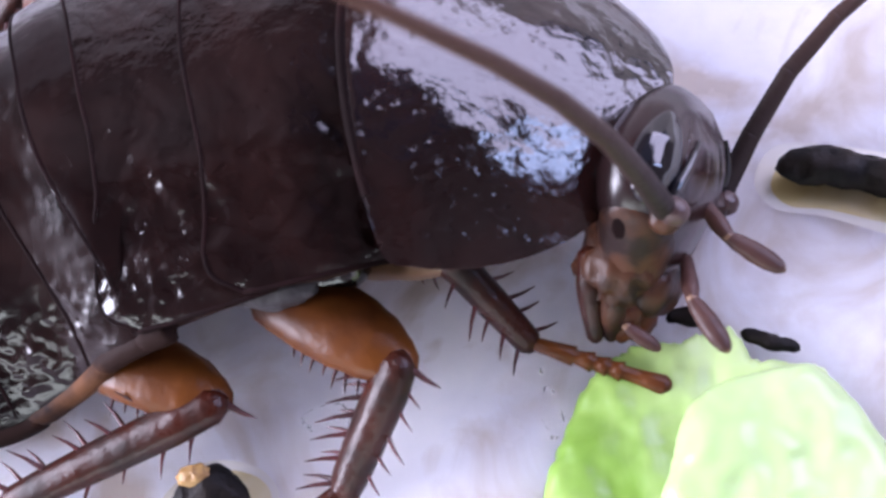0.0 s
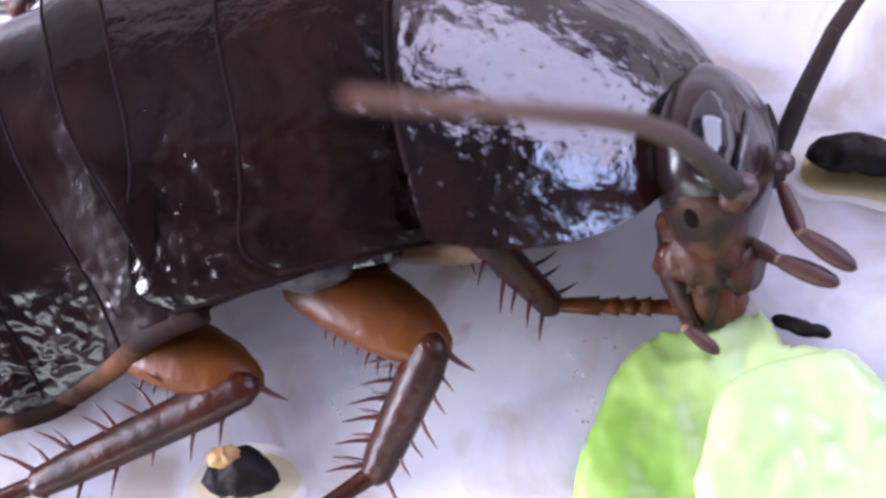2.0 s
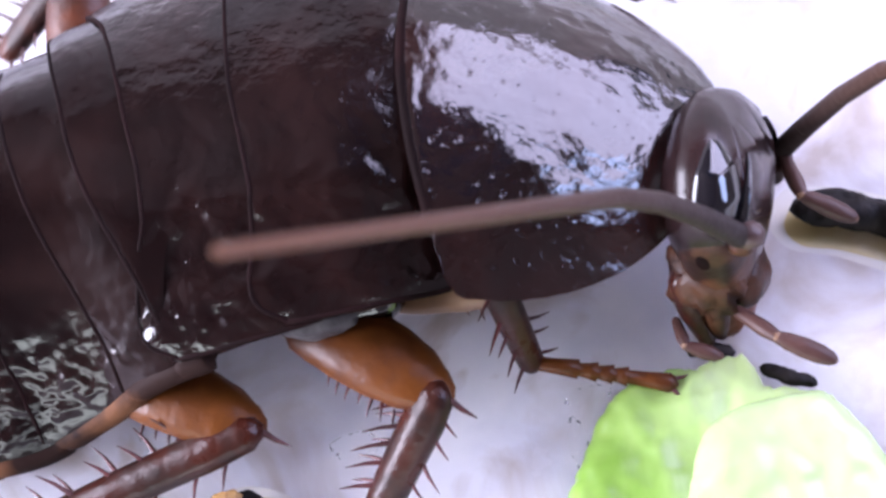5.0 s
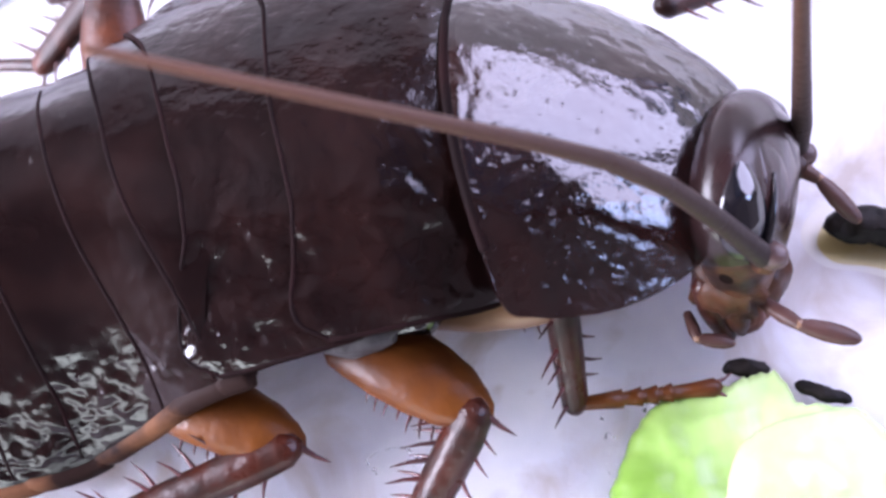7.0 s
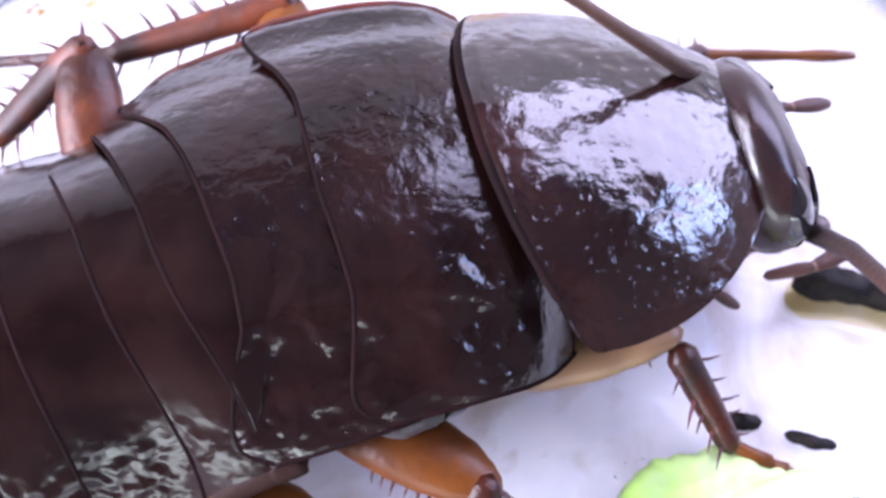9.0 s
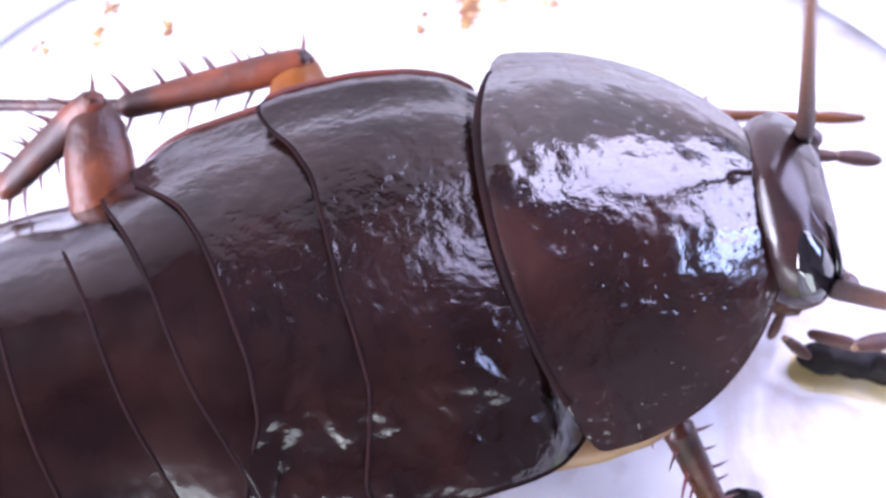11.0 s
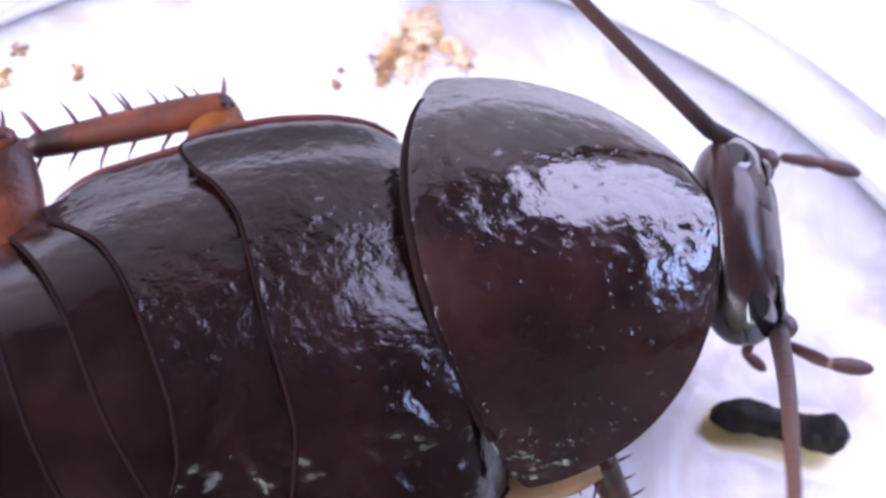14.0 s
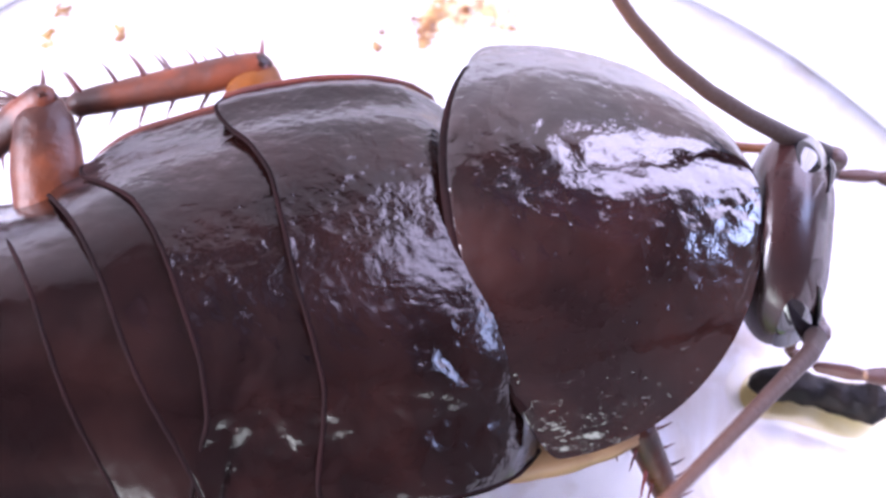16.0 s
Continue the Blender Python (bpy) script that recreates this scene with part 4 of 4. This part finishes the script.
HEAD_ROWS = [
    (0, 6.58, -4.33, 3.03, -55.65, -0.98, -34.53),
    (0.5, 6.75, -3.98, 2.98, -55.62, -2.46, -34.9),
    (1, 6.62, -4.73, 3.2, -52.23, -2.37, -31.06),
    (1.5, 7.0, -4.6, 3.25, -51.5, -3.5, -27),
    (2, 7.09, -4.44, 3.23, -51.35, -8.82, -21.56),
    (2.5, 7.13, -4.31, 3.22, -49.83, -8.37, -21.41),
    (3, 7.39, -4.35, 3.19, -47.43, -9.3, -20.97),
    (5.5, 7.52, -3.79, 3.99, -33.22, -9.42, -21.28),
    (6, 7.3, -3.88, 4.07, -32.62, -9.03, -21.61),
    (6.5, 7.23, -3.75, 4.17, -29.16, -5.39, -23.77),
    (7, 7.2, -3.59, 4.3, -25.69, -7.52, -23.24),
    (7.5, 7.16, -2.97, 4.68, -19.74, -3.49, -16.27),
    (8, 7.66, -1.61, 4.81, -13.84, 1.17, -10.15),
    (8.5, 7.73, -1.42, 4.88, -13.49, 4.14, -10.07),
    (9, 8.31, -0.79, 5.18, 4.06, -3.17, 0.95),
    (11.5, 9.2, -0.15, 5.8, -6, -22, -11.21),
    (12, 9.45, -0.1, 5.92, -0.72, -23.87, -21.09),
    (12.5, 9.58, -0.42, 5.82, 13.75, -17.43, -20.34),
    (13, 9.45, -0.03, 6.2, 10.1, -20.29, -16.32),
    (13.5, 9.8, 0.1, 6.4, 12.3, -19.75, -17.42),
    (14, 10.1, 0.04, 6.48, 17.99, -19.58, -16.6),
    (14.5, 10.2, -0.51, 6.45, 24.32, -18.91, -19.95),
    (15, 10.0, -0.85, 6.5, 27, -19.78, -21.24),
    (15.5, 9.8, -1.0, 6.4, 27.11, -20.05, -21.67),
    (16, 10.2, -0.95, 6.08, 27.25, -15.23, -25.52),
]
NEAR_ANTENNA = [  # seconds, bearing and rise at the base and towards the tip, share of the length that bends
    (0, 191.4, 75.3, 177, 50.3, 0.51),
    (0.5, 196.3, 72.9, 147, 47.9, 0.94),
    (1, 166.9, 77.3, 138.4, 38.7, 0.20),
    (1.5, 163.5, 58.8, 165.1, 31, 0.48),
    (2, -133.4, 68.8, -131.6, 55.2, 0.57),
    (2.5, -133.4, 63.1, -113.5, 54.4, 0.56),
    (3, -169.5, 66.3, -128, 53, 0.33),
    (5.5, -168.7, 55.5, -143.5, 46.5, 0.38),
    (6, -179, 52.2, -172.8, 30.8, 0.50),
    (6.5, -171, 59.1, -184.6, 31.9, 1.00),
    (7, -198, 53.6, -177.2, 38.5, 0.41),
    (7.5, -168.5, 70.1, -137.4, 55.3, 0.82),
    (8, -122.9, 58.9, -100.4, 40.4, 0.62),
    (8.5, -98, 50, -92, 36, 0.63),
    (9, -82.3, 41.8, -100.9, 41, 0.12),
    (11.5, -135.1, 61.2, -146.7, 60.6, 0.73),
    (12, -136.2, 58.2, -129.6, 55.6, 1.00),
    (12.5, -91.6, 15.4, -101.9, 23.9, 0.79),
    (13, -101.3, 42.3, -90.3, 24.1, 0.68),
    (13.5, -80.2, 28.7, -72.7, 1.2, 0.24),
    (14, -134.7, 45.3, -126.7, 27.9, 0.86),
    (14.5, -141.9, 51.5, -146.6, 42.3, 0.49),
    (15, -145.5, 46.6, -150.5, 40.5, 0.48),
    (15.5, -143.9, 48.2, -155.2, 37.7, 0.12),
    (16, -136.3, 55.6, -149.3, 25.6, 0.24),
]
FAR_ANTENNA = [  # seconds, bearing and rise at the base and towards the tip, share of the length that bends
    (0, 48, 26, 28, 6, 0.4),
    (0.5, 48, 25, 29, 5, 0.4),
    (1, 50, 23, 31, 3, 0.42),
    (1.5, 52, 22, 34, 2, 0.42),
    (2, 53, 24, 38, 4, 0.4),
    (2.5, 53, 28, 41, 8, 0.36),
    (3, 52.4, 30.6, 44, 10.6, 0.33),
    (5.5, -43.8, 67.2, -82.9, 43.9, 0.61),
    (6, -93.4, 63.7, -77.5, 58.7, 0.53),
    (6.5, -86, 72.6, -94, 62.6, 0.12),
    (7, -110.8, 79.7, -135.7, 78.9, 0.12),
    (7.5, -157.1, 73.8, -159.4, 61.4, 0.96),
    (8, -180.7, 85.5, -158.2, 58.9, 0.12),
    (8.5, -180.7, 49.5, -166.3, 56.7, 0.12),
    (9, -160.3, 31.4, -165.6, 51, 0.12),
    (11.5, -135.7, 61.3, -144.2, 62.4, 0.30),
    (12, -119.5, 51, -92.4, 39.6, 0.37),
    (12.5, -130.8, 48.5, -125.5, 65.1, 0.60),
    (13, -142.8, 61.8, -157.8, 66.5, 0.72),
    (13.5, -147.3, 52.2, -180, 52.9, 0.12),
    (14, -207, 21.3, -204.5, 38.6, 0.12),
    (14.5, -189.9, 33.2, -164.9, 49.1, 0.67),
    (15, -185.9, 31.8, -203.3, 36, 0.39),
    (15.5, -186, 35.4, -199.5, 46.5, 0.74),
    (16, -186.2, 33.4, -212.9, 64.2, 1.00),
]
FRONT_LEG = [  # seconds, three joints
    (0, (0.52, -6.12, 3.4), (2.07, -7.89, 0.9), (6.17, -10.33, 0.9)),
    (0.5, (0.6, -6.15, 3.4), (2.13, -7.71, 0.9), (5.95, -9.95, 0.9)),
    (1, (0.6, -6.15, 3.4), (2.2, -7.78, 0.9), (6.1, -10.3, 0.9)),
    (1.5, (0.5, -6.15, 3.4), (2.15, -7.7, 0.9), (6.75, -9.02, 0.9)),
    (2, (0.7, -6.25, 3.4), (1.94, -7.18, 0.9), (6.0, -8.1, 0.9)),
    (3, (0.96, -6.3, 3.4), (2.05, -7.25, 0.9), (5.6, -8.35, 0.9)),
    (5.5, (1, -6.07, 3.4), (1.35, -7.52, 0.9), (5.36, -9.01, 0.9)),
    (7, (1.59, -6.16, 3.4), (1.51, -8.26, 0.9), (5.4, -8.49, 0.9)),
    (7.5, (1.98, -5.74, 3.4), (2.23, -7.09, 0.9), (5.7, -8.35, 0.9)),
    (8, (3.27, -5.33, 3.4), (6.6, -6.44, 0.9), (11.7, -7.45, 0.5)),
    (8.5, (4.34, -5.47, 3.4), (7.3, -7.28, 0.9), (10.54, -10.78, 0.5)),
    (9, (4.53, -5.46, 3.4), (5.92, -8.6, 0.9), (7.62, -9.97, 0.5)),
    (12.5, (4.27, -5.39, 3.4), (5.56, -7.45, 0.9), (6.57, -8.66, 0.5)),
    (14.5, (4.75, -5.26, 3.4), (5.97, -7.14, 0.9), (6.98, -8.31, 0.5)),
    (16, (4.77, -5.35, 3.4), (6.01, -7.32, 0.9), (6.88, -8.61, 0.5)),
]
NEAR_PALP = [  # seconds, three joints
    (0, (6.96, -6.74, 1.8), (6.83, -8.19, 2.2), (7.42, -9.7, 2)),
    (0.5, (5.64, -6.21, 1.8), (6.41, -7.96, 2.2), (7.84, -8.76, 2.0)),
    (1, (6.36, -6.87, 1.8), (7.02, -8.45, 2.2), (8.04, -9.52, 2.0)),
    (1.5, (7.3, -6.54, 1.8), (8.0, -7.79, 2.2), (9.37, -8.71, 2.0)),
    (2, (7.39, -6.42, 1.8), (8.37, -7.73, 2.2), (9.75, -8.66, 2.0)),
    (2.5, (7.97, -7.15, 1.8), (8.59, -8.48, 2.2), (9.65, -9.08, 2.0)),
    (3, (8.56, -7.23, 1.8), (8.66, -8.44, 2.2), (9.61, -9.27, 2.0)),
    (5.5, (7.32, -7.26, 1.8), (8.36, -8.59, 2.2), (9.77, -9.41, 2)),
    (7, (7.4, -6.33, 1.8), (8.3, -7.57, 2.2), (9.77, -8.23, 2)),
    (7.5, (7.47, -6.02, 1.8), (9.12, -7.31, 2.2), (10.58, -7.87, 2)),
    (8.5, (8.25, -4.04, 1.8), (9.82, -4.2, 2.2), (11.83, -4.14, 2)),
    (9, (8.67, -3.6, 1.8), (10.5, -3.84, 2.2), (13.14, -3.21, 2)),
    (12.5, (11.47, -3.24, 2.6), (12.34, -4.69, 3.2), (14.5, -5.03, 2.8)),
    (13, (12.64, -2.35, 2.6), (13.41, -2.33, 3.2), (15.69, -1.89, 2.8)),
    (13.5, (12.71, -1.96, 2.6), (14.07, -2.85, 3.2), (17.31, -3.35, 2.8)),
    (14.5, (13.05, -3.07, 2.6), (13.59, -4.16, 3.2), (15.31, -4.6, 2.8)),
    (16, (11.91, -4.24, 2.6), (12.99, -5.02, 3.2), (14.77, -5.29, 2.8)),
]
FAR_PALP = [  # seconds, three joints
    (0, (7.78, -5.66, 2.6), (8.18, -6.72, 2.6), (9.28, -7.67, 2.2)),
    (0.5, (8.13, -6.06, 2.6), (8.3, -6.72, 2.6), (9.34, -7.73, 2.2)),
    (1, (8.32, -5.96, 2.6), (8.39, -7.49, 2.6), (9.55, -8.39, 2.2)),
    (1.5, (8.68, -5.77, 2.6), (9.03, -7.0, 2.6), (10.24, -7.67, 2.2)),
    (2, (9.0, -5.97, 2.6), (9.11, -7.25, 2.6), (10.16, -8.25, 2.2)),
    (2.5, (8.96, -5.64, 2.6), (9.1, -7.21, 2.6), (9.97, -8.41, 2.2)),
    (3, (9.18, -5.51, 2.6), (9.17, -7.17, 2.6), (9.92, -8.47, 2.2)),
    (5.5, (10.09, -2.84, 2.6), (10.34, -3.83, 2.6), (11.7, -4.59, 2.2)),
    (7, (9.66, -2.66, 2.6), (10.06, -3.12, 2.6), (10.61, -3.9, 2.2)),
    (7.5, (9.89, -0.65, 2.6), (10.18, -1.27, 2.6), (11.79, -1.52, 2.2)),
    (8.5, (10.98, 1.93, 2.6), (11.27, 1.5, 2.6), (12.48, 1.87, 2.2)),
    (9, (11.78, 2.24, 2.6), (12.07, 2.17, 2.6), (13.66, 2.25, 2.2)),
    (12.5, (13.21, 3.19, 4), (14.94, 2.65, 3.8), (17.48, 1.99, 3.4)),
    (13, (14.84, 5.13, 4), (16.01, 4.56, 3.8), (18.24, 4.53, 3.4)),
    (13.5, (14.55, 4.81, 4), (16.4, 4.44, 3.8), (18.32, 4.14, 3.4)),
    (14.5, (15, 3.93, 4), (17.01, 3.22, 3.8), (19.05, 2.51, 3.4)),
    (16, (14.54, 2.12, 4), (16.24, 1.92, 3.8), (18.01, 1.33, 3.4)),
]
LIP_PALP = [  # seconds, three joints
    (0, (4.84, -7.9, 1.4), (4.93, -8.37, 1.6), (5.33, -8.72, 1.4)),
    (1.5, (5.75, -8.51, 1.4), (5.52, -8.91, 1.6), (5.88, -9.42, 1.4)),
    (3, (5.42, -8.57, 1.4), (5.6, -9.23, 1.6), (6.05, -9.32, 1.4)),
    (5.5, (5.89, -6.57, 1.4), (5.95, -7.82, 1.6), (7.36, -8.56, 1.4)),
    (7, (5.3, -5.89, 1.4), (5.43, -7.17, 1.6), (6.32, -7.38, 1.4)),
    (7.5, (5.63, -5.06, 1.4), (5.85, -6.28, 1.6), (6.54, -6.71, 1.4)),
    (8.5, (6.65, -3.56, 1.4), (6.37, -4.02, 1.6), (6.45, -4.46, 1.4)),
    (9, (7.47, -3.26, 1.4), (7.08, -3.61, 1.6), (7.51, -3.94, 1.4)),
    (12.5, (10.58, -2.72, 2.6), (10.61, -2.76, 2.2), (10.9, -3.06, 2)),
    (13.5, (11.18, -2.1, 2.6), (11.22, -2.13, 2.2), (11.5, -2.35, 2)),
    (14.5, (11.8, -2.39, 2.6), (11.85, -2.42, 2.2), (12.14, -2.6, 2)),
    (16, (11.25, -3.27, 2.6), (11.3, -3.3, 2.2), (11.63, -3.48, 2)),
]
LEAF_ROWS = [(0, 0, 0), (3, 0, 0), (5.5, -0.2, 0.3), (7.5, -0.25, 0.3), (8, -0.5, 0.25), (8.5, -1.0, 0.2), (9, -1.4, 0.1), (16, -1.4, 0.1)]  # seconds, slide

STEP_ROWS = [(0, 0, 0), (7.2, 0, 0), (8, -0.3, 0.05), (8.5, -0.75, 0.1), (9, -1.05, 0.15), (16, -1.05, 0.15)]  # seconds, small step back of the near legs


def bearing(az, el):
    a, e = radians(az), radians(el)
    return Vector((math.cos(e) * math.cos(a), math.cos(e) * math.sin(a), math.sin(e)))


def stick_rows(track):
    """Poses for a stiff piece from (seconds, joint, direction): x along the direction, never twisting; wide swings get a row between."""
    full = [track[0]]
    for t, p, d in track[1:]:
        t0, p0, d0 = full[-1]
        turn = d0.angle(d)
        n = 1 + int(turn / radians(40))
        for k in range(1, n):
            f = k / n
            full.append((t0 + (t - t0) * f, p0.lerp(p, f), d0.lerp(d, f).normalized()))
        full.append((t, p, d))
    q = full[0][2].to_track_quat("X", "Z")
    rows, last = [], full[0][2]
    for t, p, d in full:
        q = last.rotation_difference(d) @ q
        last = d
        rows.append((t, Matrix.Translation(p * MM) @ q.to_matrix().to_4x4()))
    return rows


def filled(rows):
    """Eased rows every quarter second between the given ones."""
    out = [rows[0]]
    for a, b in zip(rows, rows[1:]):
        n = max(1, round((b[0] - a[0]) / 0.25))
        for k in range(1, n):
            f = k / n
            s = f * f * (3 - 2 * f)
            out.append((a[0] + (b[0] - a[0]) * f, *(p + (q - p) * s for p, q in zip(a[1:], b[1:]))))
        out.append(b)
    return out


def swing_antenna(pieces, rows, side):
    heads = {r[0]: r[1:] for r in filled(HEAD_ROWS)}
    tracks = [[] for _ in pieces]
    keyed = [(t, *bearing(a0, e0), *bearing(a1, e1), bend) for t, a0, e0, a1, e1, bend in rows]
    for t, *ways, bend in filled(keyed):
        x, y, z, rx, ry, rz = heads[t]
        p = Vector((x, y, z)) + Euler([radians(v) for v in (rx, ry, rz)]).to_matrix() @ Vector((1.4, side * 2.9, -0.6))
        d0, d1 = Vector(ways[:3]).normalized(), Vector(ways[3:]).normalized()
        for k in range(PIECES):
            s = min(1.0, k / (bend * PIECES))
            s = s * s * (3 - 2 * s)
            d = (d0 * (1 - s) + d1 * s).normalized()
            tracks[k].append((t, p.copy(), d))
            p = p + d * (ANTENNA_LENGTH / PIECES)
    for piece, track in zip(pieces, tracks):
        walk(piece, stick_rows(track))


def swing_pair(a, b, rows):
    """Two stiff pieces that meet at the middle joint."""
    walk(a, stick_rows([(t, Vector(p1), (Vector(p1) - Vector(p0)).normalized()) for t, p0, p1, p2 in rows]))
    walk(b, stick_rows([(t, Vector(p1), (Vector(p2) - Vector(p1)).normalized()) for t, p0, p1, p2 in rows]))


def motions():
    for part_, rows in ((pronotum, SHIELD_ROWS), (head, filled(HEAD_ROWS))):
        walk(part_, [(t, pose(x * MM, y * MM, z * MM, rx, ry, rz)) for t, x, y, z, rx, ry, rz in rows])
    walk(lettuce, [(t, pose(x * MM, y * MM, 0)) for t, x, y in LEAF_ROWS])
    for leg, share in ((near_mid_leg, 1.0), (near_hind_leg, 0.5)):
        for piece in leg:
            walk(piece, [(t, pose(x * share * MM, y * share * MM, 0)) for t, x, y in STEP_ROWS])
    swing_antenna(near_antenna, NEAR_ANTENNA, -1)
    swing_antenna(far_antenna, FAR_ANTENNA, 1)
    swing_pair(front_tibia, front_tarsus, FRONT_LEG)
    hip = Vector((-1.0, -5.3, 2.9))
    walk(front_femur, stick_rows([(t, Vector(p0), (Vector(p0) - hip).normalized()) for t, p0, p1, p2 in FRONT_LEG]))
    swing_pair(*near_palp, NEAR_PALP)
    swing_pair(*far_palp, FAR_PALP)
    swing_pair(*lip_palp, LIP_PALP)


motions()
